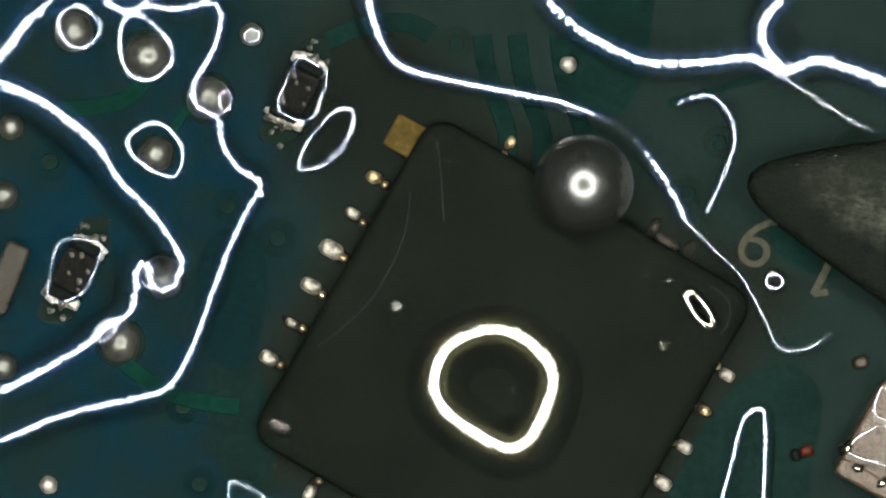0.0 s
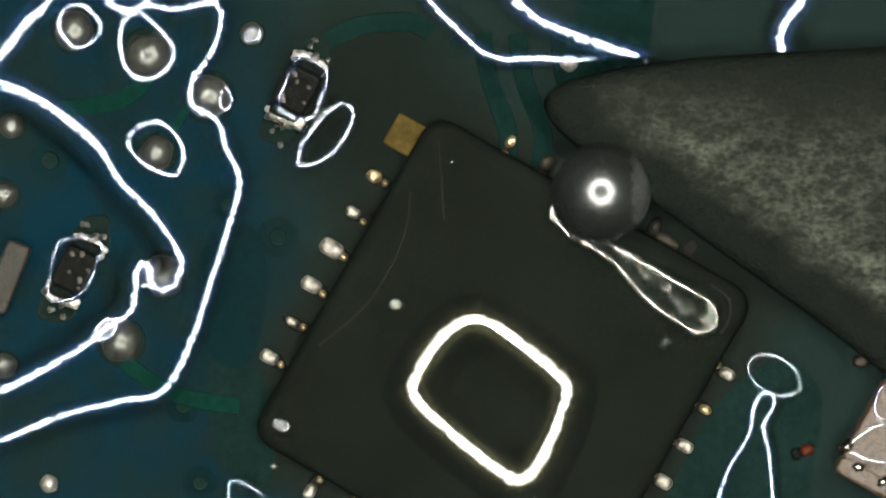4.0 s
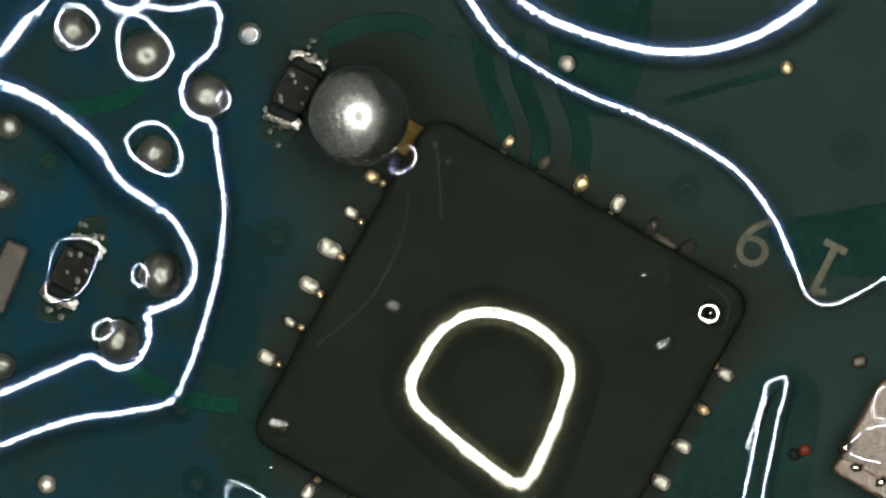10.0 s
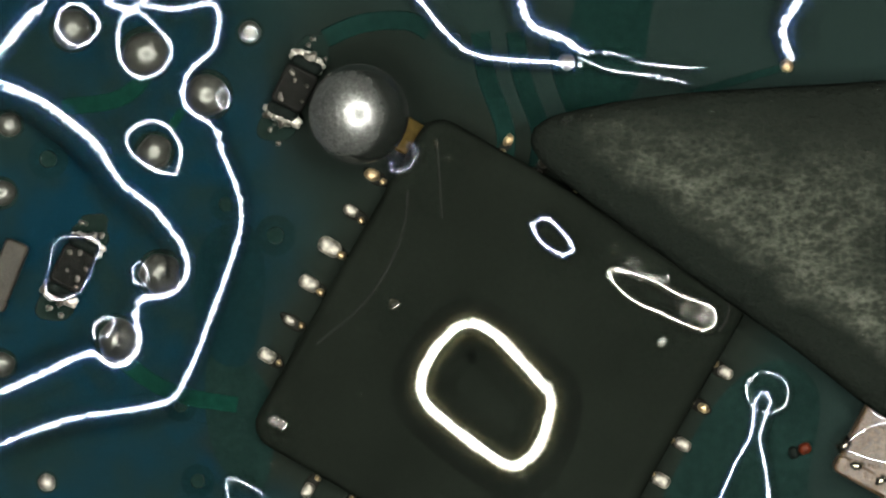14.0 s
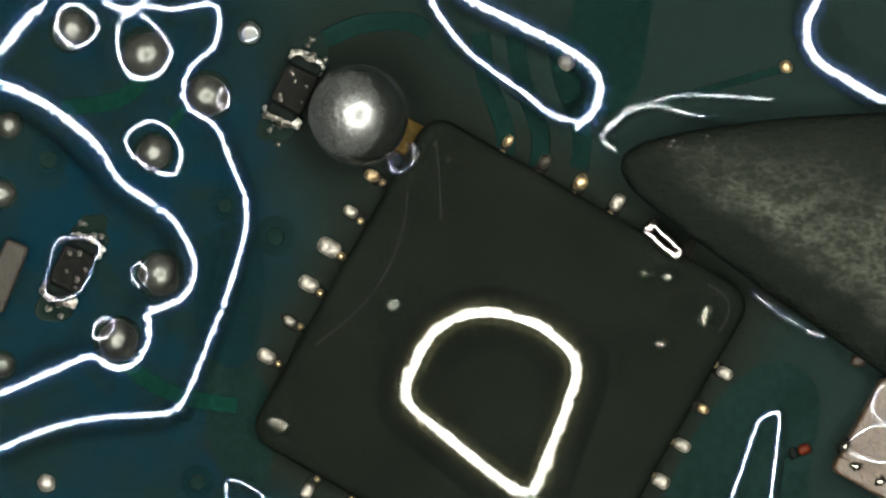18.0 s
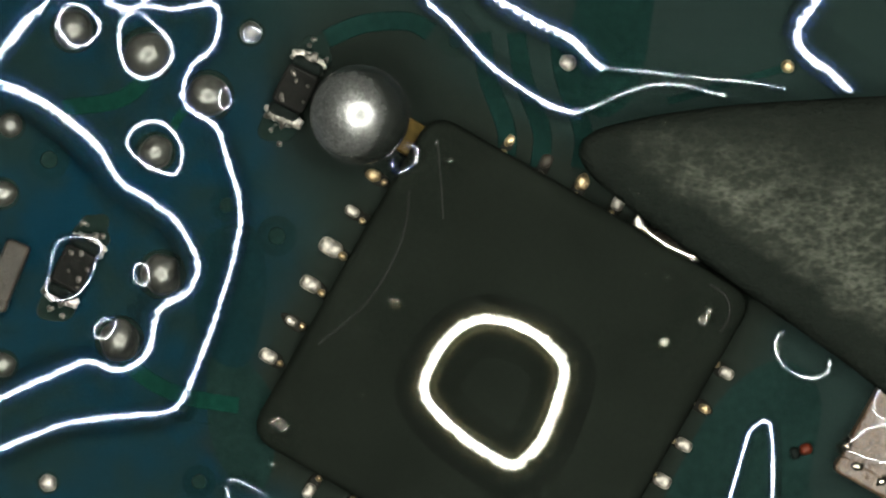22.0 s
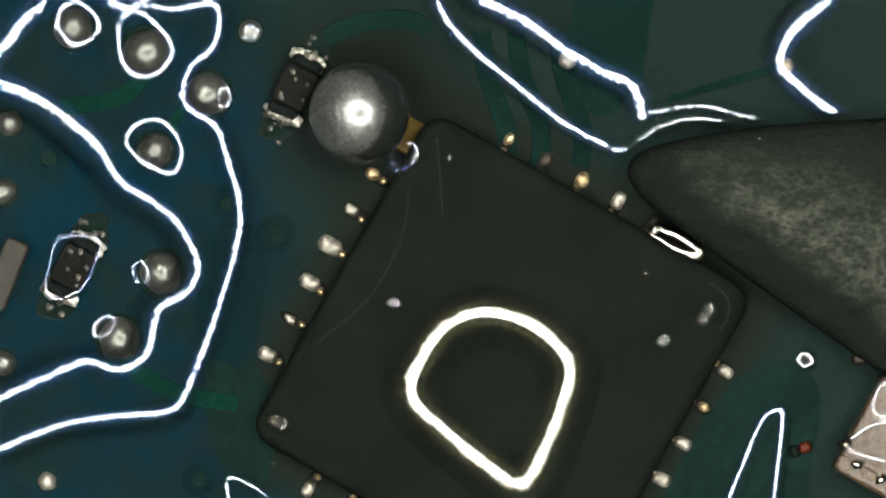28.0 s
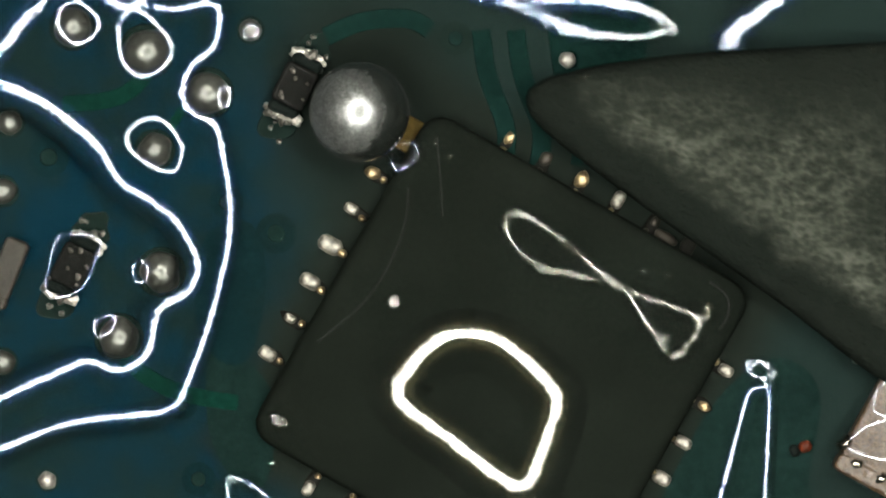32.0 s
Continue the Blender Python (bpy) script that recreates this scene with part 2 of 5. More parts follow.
# ---- helpers for shapes; lengths in grid steps ----
def part(name, bm, mat, parent, label=""):
    bm.normal_update()
    for f in bm.faces:      # flat sides stay flat, rounded edges run smooth
        f.smooth = len(f.verts) < 5 and max(abs(c) for c in f.normal) < 0.99999
    me = bpy.data.meshes.new(name)
    bm.to_mesh(me)
    bm.free()
    me.materials.append(mat)
    ob = new(name, me)
    if parent is not None:
        ob.parent = parent
    return tagged(ob, label)


def thing(name, u, v, z=0.0, turn=0.0):
    ob = new(name)
    ob.matrix_world = Matrix.Translation(on(u, v, z)) @ pose(0, 0, 0, 0, 0, turn)
    return ob


def rounded(a, b, r):
    """The line round a rectangle with rounded corners."""
    line = []
    for sx, sy, w0 in ((1, 1, 0), (-1, 1, 90), (-1, -1, 180), (1, -1, 270)):
        for k in range(5):
            w = radians(w0 + 22.5 * k)
            line.append((sx * (a / 2 - r) + r * math.cos(w), sy * (b / 2 - r) + r * math.sin(w)))
    return np.array(line)


def block(a, b, h, edge=3.0, z=0.0, x=0.0, y=0.0, corner=None):
    """A box a by b by h steps, standing on z, with rounded corners and a rounded upper edge."""
    r = min(corner or edge * 1.6, a * 0.45, b * 0.45)
    line = rounded(a, b, r) + (x, y)
    e = min(edge, h * 0.8, r)
    profile = [(0, z)] + [(e * (math.cos(w) - 1), z + h - e + e * math.sin(w)) for w in (0, 0.4, 0.8, 1.2, math.pi / 2)]
    return shell(line, profile)


def dome(r, h, z=0.0, rings=8, around=28, squash=1.0, lump=0.0, seed=0, bell=False):
    """A rounded cap of radius r and height h, a little uneven."""
    bm = bmesh.new()
    rnd = random.Random(seed)
    lobes = [(rnd.uniform(0, 6.28), k, rnd.uniform(0, lump)) for k in (2, 3, 5)]
    rows = []
    for i in range(rings):
        a = math.pi / 2 * i / rings
        row = []
        for j in range(around):
            w = 2 * math.pi * j / around
            rr = r * math.cos(a) * (1 + sum(s * math.sin(k * w + o) for o, k, s in lobes))
            up = math.sin(a)
            if bell:
                rr = r * (1 - i / rings) * (1 + sum(s * math.sin(k * w + o) for o, k, s in lobes))
                up = 0.5 - 0.5 * math.cos(math.pi * i / rings)
            row.append(bm.verts.new(Vector((rr * math.cos(w), rr * squash * math.sin(w), z + h * up)) * STEP))
        rows.append(row)
    top = bm.verts.new((0, 0, (z + h) * STEP))
    for p, q in zip(rows, rows[1:]):
        for j in range(around):
            bm.faces.new((p[j], p[(j + 1) % around], q[(j + 1) % around], q[j]))
    for j in range(around):
        bm.faces.new((rows[-1][j], rows[-1][(j + 1) % around], top))
    bm.faces.new(rows[0][::-1])
    return bm


def flow(points, spacing=7.0, closed=True):
    """A smooth line through the points, evenly divided."""
    p = [np.array(q, float) for q in points]
    n, line = len(p), []
    for i in range(n if closed else n - 1):
        if closed:
            a, b, c, d = p[i - 1], p[i], p[(i + 1) % n], p[(i + 2) % n]
        else:
            a, b, c, d = p[max(i - 1, 0)], p[i], p[i + 1], p[min(i + 2, n - 1)]
        for s in np.linspace(0, 1, 24, endpoint=False):
            line.append(0.5 * (2 * b + (c - a) * s + (2 * a - 5 * b + 4 * c - d) * s * s + (3 * b - a - 3 * c + d) * s ** 3))
    line.append(line[0] if closed else p[-1])
    line = np.array(line)
    run = np.concatenate(([0], np.cumsum(np.linalg.norm(np.diff(line, axis=0), axis=1))))
    m = max(8, int(run[-1] / spacing))
    at = np.linspace(0, run[-1], m, endpoint=not closed)
    return np.stack([np.interp(at, run, line[:, k]) for k in (0, 1)], 1)


def outward(line):
    """Unit normals of a closed line, pointing out of it."""
    d = np.roll(line, -1, 0) - np.roll(line, 1, 0)
    d /= np.linalg.norm(d, axis=1)[:, None] + 1e-9
    nrm = np.stack([d[:, 1], -d[:, 0]], 1)
    x, y = line[:, 0], line[:, 1]
    area = np.sum(x * np.roll(y, -1) - np.roll(x, -1) * y)
    nrm *= 1 if area > 0 else -1
    for _ in range(3):
        nrm = (np.roll(nrm, 1, 0) + 2 * nrm + np.roll(nrm, -1, 0)) / 4
    return nrm / (np.linalg.norm(nrm, axis=1)[:, None] + 1e-9)


def shell(line, profile, under=True, base=None):
    """A closed line grown into a body: profile gives how far out and how high each ring lies, from the foot up."""
    bm = bmesh.new()
    if np.sum(line[:, 0] * np.roll(line[:, 1], -1) - np.roll(line[:, 0], -1) * line[:, 1]) < 0:
        line = line[::-1]
    nrm = outward(line)
    push = np.zeros(len(line)) if base is None else base(line, nrm)
    rows = []
    for far, z in profile:
        q = line + nrm * (push + far)[:, None]
        rows.append([bm.verts.new((x * STEP, y * STEP, z * STEP)) for x, y in q])
    n = len(line)
    for p, q in zip(rows, rows[1:]):
        for j in range(n):
            bm.faces.new((p[j], p[(j + 1) % n], q[(j + 1) % n], q[j]))
    bm.faces.new(rows[-1])
    if under:
        bm.faces.new(rows[0][::-1])
    return bm


def local(points, u, v, z=0.0):
    k = (EYE - z * STEP) / EYE
    return [((a - u) * k, (v - b) * k) for a, b in points]


RIM = 0.36      # the film's slope at its foot


def puddle(name, points, label, width=42.0, z=0.0, group="", category="liquid", spacing=7.0, foot=0.0, smooth=5, mat=None):
    """A film of liquid with a rounded rim, whose slope runs evenly from the foot to nothing."""
    u, v = (sum(q[i] for q in points) / len(points) for i in (0, 1))
    ob = thing(name, u, v, z)
    line = flow(local(points, u, v, z), spacing)
    for _ in range(smooth):
        line = (np.roll(line, 1, 0) + 2 * line + np.roll(line, -1, 0)) / 4
    z += 0.6
    eye, mid = np.array((0, 0, EYE)), np.array((*on(u, v, z)[:2], z * STEP))

    def foot_line(q, nrm):
        """How far outside the bright line the foot lies, so that the slope there mirrors the lamp to the eye."""
        p3 = mid + np.concatenate((q * STEP, np.zeros((len(q), 1))), 1)
        n3 = np.concatenate((nrm, np.zeros((len(q), 1))), 1)
        to_eye, to_lamp = eye - p3, n3 * 0.0256 + np.array((0, 0, 0.0602)) - p3
        half = to_eye / np.linalg.norm(to_eye, axis=1)[:, None] + to_lamp / np.linalg.norm(to_lamp, axis=1)[:, None]
        slope = np.clip((half * n3).sum(1) / half[:, 2], 0.08, 0.33)
        for _ in range(6):
            slope = (np.roll(slope, 1) + 2 * slope + np.roll(slope, -1)) / 4
        return width * (1 - slope / RIM)

    profile = [(0, -foot)] if foot else []
    for i in range(13):
        s = i / 12
        profile.append((-width * s, width * RIM * (s - s * s / 2)))
    profile.append((-width - 1.5, width * RIM / 2))
    film = part(name, shell(line, profile, under=False, base=foot_line), mat or (FILM if category == "liquid" and not group else LIQUID), None)
    film.matrix_world = ob.matrix_world
    bpy.data.objects.remove(ob)
    film.name = name
    return tagged(film, label, category, group)


# ---- the lamp, the objective, the mat and the board ----
def tube(r, depth, z, x=0.0, y=0.0, segs=48):
    bm = bmesh.new()
    bmesh.ops.create_cone(bm, cap_ends=True, segments=segs, radius1=r, radius2=r, depth=depth, matrix=Matrix.Translation((x, y, z)))
    bmesh.ops.bevel(bm, geom=[e for e in bm.edges if len(e.link_faces[0].verts) > 4 or len(e.link_faces[1].verts) > 4], offset=r * 0.05, segments=2, affect="EDGES")
    return bm


def ring_lamp():
    """The microscope on its stand, with two rows of white diodes round the objective."""
    scope = new("microscope")
    bm = bmesh.new()
    rings = [(20, 62.5), (20, 75), (33, 75), (34, 62.5), (32, 61), (21, 61)]
    rows = [[bm.verts.new((r * math.cos(w) / 1000, r * math.sin(w) / 1000, z / 1000)) for w in np.linspace(0, 2 * math.pi, 72, endpoint=False)] for r, z in rings]
    for p, q in zip(rows, rows[1:] + rows[:1]):
        for j in range(72):
            bm.faces.new((p[j], p[(j + 1) % 72], q[(j + 1) % 72], q[j]))
    bmesh.ops.recalc_face_normals(bm, faces=bm.faces[:])
    housing = part("ring_light", bm, HOUSING, scope, "black ring lamp with white diodes")
    for r, long, wide in ((0.0244, 0.0033, 0.00162), (0.0280, 0.0036, 0.00070)):
        first = None
        for i in range(90):
            w = 2 * math.pi * i / 90
            if first is None:
                led = first = part("led", block(long / STEP, wide / STEP, 0.0012 / STEP, 0.0002 / STEP), LED, housing)
            else:
                led = new("led", first.data)
                led.parent = housing
            led.matrix_local = Matrix.Translation((r * math.cos(w), r * math.sin(w), 0.0602)) @ Matrix.Rotation(w, 4, "Z")
    part("barrel", tube(0.0195, 0.06, 0.106), HOUSING, scope, "black objective barrel")
    part("column", tube(0.012, 0.16, 0.0784, 0, 0.11), HOUSING, scope)
    bm = bmesh.new()
    bmesh.ops.create_cube(bm, size=1, matrix=Matrix.LocRotScale((0, 0.065, 0.13), None, (0.02, 0.11, 0.02)))
    part("arm", bm, HOUSING, scope)
    tagged(scope, "black microscope with a ring light above the circuit board", "microscope")


ring_lamp()

bm = bmesh.new()
bmesh.ops.create_cube(bm, size=1, matrix=Matrix.LocRotScale((0, 0, -0.0036), None, (0.5, 0.4, 0.004)))
tagged(part("work_mat", bm, MAT, None), "dark work mat under the circuit board", "mat", kind="structure")

bm = bmesh.new()
bmesh.ops.create_cube(bm, size=1, matrix=Matrix.LocRotScale((0, 0, -0.0008), None, (0.034, 0.026, 0.0016)))
bmesh.ops.bevel(bm, geom=bm.edges[:], offset=0.0002, segments=2, affect="EDGES")
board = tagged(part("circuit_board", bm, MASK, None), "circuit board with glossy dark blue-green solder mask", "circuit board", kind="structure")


def trace(points, wide, mat=MASK_COPPER, name="trace", high=2.5):
    """A copper track under the mask, standing a little proud of the board."""
    line = flow(points, 14, closed=False)
    d = np.gradient(line, axis=0)
    d /= np.linalg.norm(d, axis=1)[:, None]
    side = np.stack([-d[:, 1], d[:, 0]], 1) * wide / 2
    bm = bmesh.new()
    rows = [[bm.verts.new(on(*(p + s * k), z)) for k, z in ((1, 0), (0.9, high), (-0.9, high), (-1, 0))] for p, s in zip(line, side)]
    for p, q in zip(rows, rows[1:]):
        for j in range(3):
            bm.faces.new((p[j], p[j + 1], q[j + 1], q[j]))
    bm.faces.new(rows[0][::-1]), bm.faces.new(rows[-1])
    bmesh.ops.recalc_face_normals(bm, faces=bm.faces[:])
    return part(name, bm, mat, board)


def pour(points, mat=MASK_COPPER, high=2.0, name="copper_pour"):
    line = flow(points, 16)
    bm = bmesh.new()
    rows = [[bm.verts.new(on(x, y, z)) for x, y in line] for z in (0, high)]
    n = len(line)
    for j in range(n):
        bm.faces.new((rows[0][j], rows[0][(j + 1) % n], rows[1][(j + 1) % n], rows[1][j]))
    bm.faces.new(rows[1])
    bmesh.ops.recalc_face_normals(bm, faces=bm.faces[:])
    return part(name, bm, mat, board)


trace([(110, 192), (205, 180), (255, 140), (258, 100)], 30, MASK_GREEN)
trace([(300, 235), (330, 190), (370, 165)], 16, MASK_GREEN)
trace([(215, 640), (270, 680), (330, 705), (420, 720)], 30, MASK_GREEN)
trace([(575, 72), (640, 45), (720, 40), (760, 60)], 34)
for a in (850, 912, 985):
    trace([(a, 60), (a + 12, 140), (a + 45, 235), (a + 40, 300)], 34)
trace([(1390, 122), (1290, 150), (1180, 182)], 14)
pour([(1050, -60), (1150, -60), (1145, 80), (1120, 170), (1060, 210), (1000, 150), (1010, 40)])
pour([(1360, 400), (1480, 375), (1620, 360), (1620, 470), (1500, 490), (1400, 470)])
pour([(1215, 800), (1290, 690), (1380, 640), (1450, 700), (1430, 850), (1420, 930), (1180, 930)], MASK_TEAL, 1.2)
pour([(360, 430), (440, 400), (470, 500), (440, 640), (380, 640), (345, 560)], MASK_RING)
pour([(380, 620), (480, 700), (470, 860), (400, 840), (365, 740)], MASK_TEAL, 1.4)


def via(u, v, r=34):
    """A plated hole under the mask: a raised ring with a sunken dark middle."""
    bm = bmesh.new()
    rows = [[bm.verts.new(on(u + q * r * math.cos(w), v + q * r * math.sin(w), z)) for w in np.linspace(0, 2 * math.pi, 26, endpoint=False)]
            for q, z in ((1, 0), (0.75, 0.45), (0.55, 0.5), (0.42, 0.2))]
    for p, q in zip(rows, rows[1:]):
        for j in range(26):
            bm.faces.new((p[j], p[(j + 1) % 26], q[(j + 1) % 26], q[j]))
    bmesh.ops.recalc_face_normals(bm, faces=bm.faces[:])
    ring = part("via", bm, MASK_RING, board)
    bm = dome(r * 0.44, 0.35, around=18, rings=3)
    hole = part("hole", bm, MASK_TEAL, ring)
    hole.location = on(u, v, 0.3)


for u, v in ((85, 285), (488, 420), (400, 365), (430, 515), (405, 600), (405, 755), (805, 75), (1505, 265), (1215, 340), (1270, 250), (320, 720), (350, 855)):
    via(u, v, 36 if u in (85, 488, 1505) else 30)


def ink(text, u, v, size, turn):
    font = bpy.data.curves.new("marking", "FONT")
    font.body, font.size, font.align_x, font.align_y, font.extrude = text, size * STEP, "CENTER", "CENTER", 1.2 * STEP
    font.offset = -1.0 * STEP
    ob = new("marking", font)
    bpy.context.view_layer.update()
    me = bpy.data.meshes.new_from_object(ob.evaluated_get(bpy.context.evaluated_depsgraph_get()))
    bpy.data.objects.remove(ob)
    me.materials.clear()
    me.materials.append(SILK)
    mark = new("marking", me)
    mark.parent = board
    mark.matrix_world = Matrix.Translation(on(u, v, 2.5)) @ pose(0, 0, 0, 0, 0, turn)
    return tagged(mark, "cream printed digit")


ink("9", 1343, 420, 142, 153)


def digit_one(u, v, turn):
    """A printed 1 with a foot and a flag, as the board's own lettering has it."""
    bm = bmesh.new()
    for k, (a, b, x, y, r) in enumerate(((13, 96, 0, 0, 0), (44, 13, 0, -46, 0), (26, 12, -10, 39, 35))):
        m = Matrix.LocRotScale(Vector((x, y, 0)) * STEP, Euler((0, 0, radians(r))), Vector((a, b, 2.4 + 0.5 * k)) * STEP)
        bmesh.ops.create_cube(bm, size=1, matrix=m)
    mark = part("marking", bm, SILK, board, "cream printed digit")
    mark.matrix_world = Matrix.Translation(on(u, v, 2.5)) @ pose(0, 0, 0, 0, 0, turn)


digit_one(1458, 478, 153)


# ---- the chip: its sides run along 29.8 degrees ----
TURN = -29.8
CHIP_HIGH = 52


def chip():
    ob = thing("chip", 886, 648, 0, TURN)
    flank = [(0, 4), (0, 32), (-2, 40), (-6, 47), (-13, CHIP_HIGH), (-22, CHIP_HIGH + 3), (-34, CHIP_HIGH + 4)]
    part("body", shell(rounded(658, 658, 44), flank), PLASTIC, ob, "flat black moulded body under clear flux")
    def contact(side, i):
        """A contact with its solder: a crumbly cream lump towards the board, a bead against the chip."""
        rnd = random.Random(side * 9 + i)
        grand = {0: (0.8, 0.95, 0.9, 0.95, 0.75, 0.8), 1: (0.0, 0.5, 0.95, 1.0, 0.9, 0.75), 2: (0.95, 0.75, 1.2, 1.15, 0.6, 0.9), 3: (0.8, 0.9, 0.8, 0.9, 0.8, 0.8)}[side][i]
        pin = part("pin", dome(25, 4, 0, squash=0.5, lump=0.1, seed=side * 6 + i, around=22, rings=6), GOLD, ob, "gilded contact with solder")
        pin.matrix_local = pose(0, 0, 0, 0, 0, 90 * side) @ Matrix.Translation(Vector(((342, 342, 356, 352)[side], (i - 2.5) * 74 + (7 if side == 2 else 0), 0)) * STEP)
        warm = AMBER if (side, i) in ((2, 0), (1, 3), (1, 5), (0, 4)) else DULL_GOLD if (side, i) in ((1, 1), (1, 4)) else GLINT
        if grand > 0.1:
            r = 16.5 * grand * rnd.uniform(0.92, 1.08)
            lump = part("solder", dome(r, r * 0.6, 0, squash=rnd.uniform(0.66, 0.8), lump=0.06, seed=7 * i + side, around=26, rings=9) if warm is not GLINT
                        else block(r * 2.1, r * rnd.uniform(1.3, 1.5), r * 0.7, r * 0.5, corner=r * 0.6), warm if warm is not GLINT else PEWTER, pin)
            lump.location = Vector((rnd.uniform(6, 11), 0, 3)) * STEP
            r = rnd.uniform(6.5, 8.5) * (0.6 + 0.4 * grand)
            tip = part("solder_bead", dome(r, r * 1.2, 0, squash=0.9, lump=0.1, seed=6 + i, around=16, rings=6), warm if warm is DULL_GOLD else AMBER, pin)
            tip.location = Vector((rnd.uniform(-17, -13), rnd.uniform(-3, 6), 9)) * STEP

    for side in range(4):
        for i in range(6):
            contact(side, i)
    tagged(ob, "square black chip with gilded contacts on all four sides", "chip")
    return ob


chip()

corner = thing("gold_pad", 722, 245, 0, TURN)
part("plate", block(78, 62, 9, 4), TARNISH, corner)
tagged(corner, "dull gold square pad beside the chip's corner", "solder pad")


# ---- small parts soldered round the chip ----
def resistor(u, v, turn, a=112, b=62):
    ob = thing("chip_resistor", u, v, 0, turn)
    part("body", block(a * 0.66, b, 34, 6, 3), RESISTOR, ob, "black glazed body")
    for s in (-1, 1):
        rnd = random.Random(int(u) + s)
        part("end_cap", block(a * 0.2, b * 0.94, 30, 9, 3, x=s * a * 0.42, corner=11), BROWN, ob, "flux-stained end")
        pad = part("pad", dome(b * 0.5, 0.7, 0, squash=1.05, lump=0.14, seed=31 + s, rings=5), MASK_RING, ob, "flux-stained pad")
        pad.location = (s * a * 0.66 * STEP, 0, 0)
        for k in range(5):      # crumbs of solder along the fillet, the outer ones low on the pad
            y = (k - 2) * 0.19 + rnd.uniform(-0.06, 0.06)
            r = rnd.uniform(9, 15) * (1.25 if k == 2 else 0.8)
            crumb = part("solder", dome(r, r * 0.9, 0, squash=1.3, lump=0.3, seed=k + 5 * s + 9, around=18, rings=6), CRUMB if (k + s) % 3 else CRUMBLED, ob, "crumbled bright solder")
            crumb.location = Vector((s * a * rnd.uniform(0.44, 0.56), b * y, rnd.uniform(8, 24))) * STEP
        for k in range(6):
            bead = part("solder_bead", dome(rnd.uniform(3, 6), rnd.uniform(3, 5), 0, lump=0.25, seed=k, around=12, rings=4), CRUMBLED, ob, "tiny solder bead")
            far = s * a * rnd.uniform(0.05, 0.3) if k < 3 else s * a * rnd.uniform(0.6, 0.9)
            bead.location = Vector((far, b * rnd.uniform(-0.42, 0.42), 36 if k < 3 else 3)) * STEP
    return tagged(ob, "tiny black chip resistor with crumbled solder at its ends", "resistor", "resistors on the board")


resistor(130, 478, 63)
resistor(522, 160, 63)


def joint(u, v, r, h, mat=SOLDER, seed=0, label="round bright solder joint on the board"):
    ob = thing("solder_joint", u, v)
    part("dome", dome(r, h, 1, lump=0.05, seed=seed, rings=9), mat, ob)
    bm = bmesh.new()
    bmesh.ops.create_cone(bm, cap_ends=True, segments=24, radius1=r * 1.24 * STEP, radius2=r * 1.2 * STEP, depth=2 * STEP, matrix=Matrix.Translation((0, 0, 1.0 * STEP)))
    part("pad", bm, MASK_RING, ob)
    return tagged(ob, label, "solder joint", "solder joints on the board")


for i, (u, v, r, h) in enumerate(((128, 55, 34, 26), (258, 98, 40, 28), (273, 272, 30, 24), (366, 172, 38, 28), (442, 60, 20, 15), (284, 488, 36, 28),
                                  (210, 605, 36, 28), (16, 224, 22, 16), (3, 345, 24, 18), (4, 648, 22, 16), (83, 857, 16, 14), (1003, 113, 15, 12), (1392, 120, 12, 10), (545, 108, 11, 9))):
    joint(u, v, r, h, AMBER if i == 12 else BRIGHT if i in (10, 11, 13) else JOINT, i)

# added lump in place of a fuzzy foamy flux spot, built as a joint
bright = thing("solder_joint", 1176, 428, 8, TURN)
part("dome", dome(21, 9, 0, squash=0.6, lump=0.08, seed=8, rings=9, around=30), DULL_GOLD, bright)
tagged(bright, "low dull lump added for a foamy spot at the chip's edge", "solder joint", "solder joints on the board")

silver = thing("capacitor", 14, 482, 0, 68)
part("body", block(110, 44, 40, 6, 2), GREY_BODY, silver)
part("end_cap", block(26, 46, 42, 6, 1, x=-60), GREY_BODY, silver)
tagged(silver, "small grey capacitor with a silvery end", "capacitor")

cap = thing("ceramic_capacitor", 1585, 775, 0, -29)
part("body", block(150, 165, 60, 8, 2), CERAMIC, cap, "dark tan ceramic body under flux")
part("end_cap", block(150, 34, 64, 8, 1, y=-90), CERAMIC, cap)
for i, (x, y) in enumerate(((-74, -58), (-40, -80), (10, -82))):
    s = part("solder", dome(16, 26, 4, lump=0.2, seed=i), SOLDER, cap, "bright solder bead")
    s.location = (x * STEP, y * STEP, 40 * STEP)
tagged(cap, "dark tan ceramic capacitor under bright-rimmed flux drops", "capacitor")

red = thing("red_component", 1424, 797, 0, 20)
part("body", block(24, 20, 16, 9, 1, corner=9), RED, red)
part("end_cap", block(16, 22, 17, 6, 1, x=-21), BROWN, red)
tagged(red, "tiny red-orange lacquered part", "component")
brown = thing("brown_component", 1520, 640, 0, 10)
part("body", block(28, 22, 18, 8, 1), HONEY, brown)
tagged(brown, "tiny brown part beside the ceramic capacitor", "component")


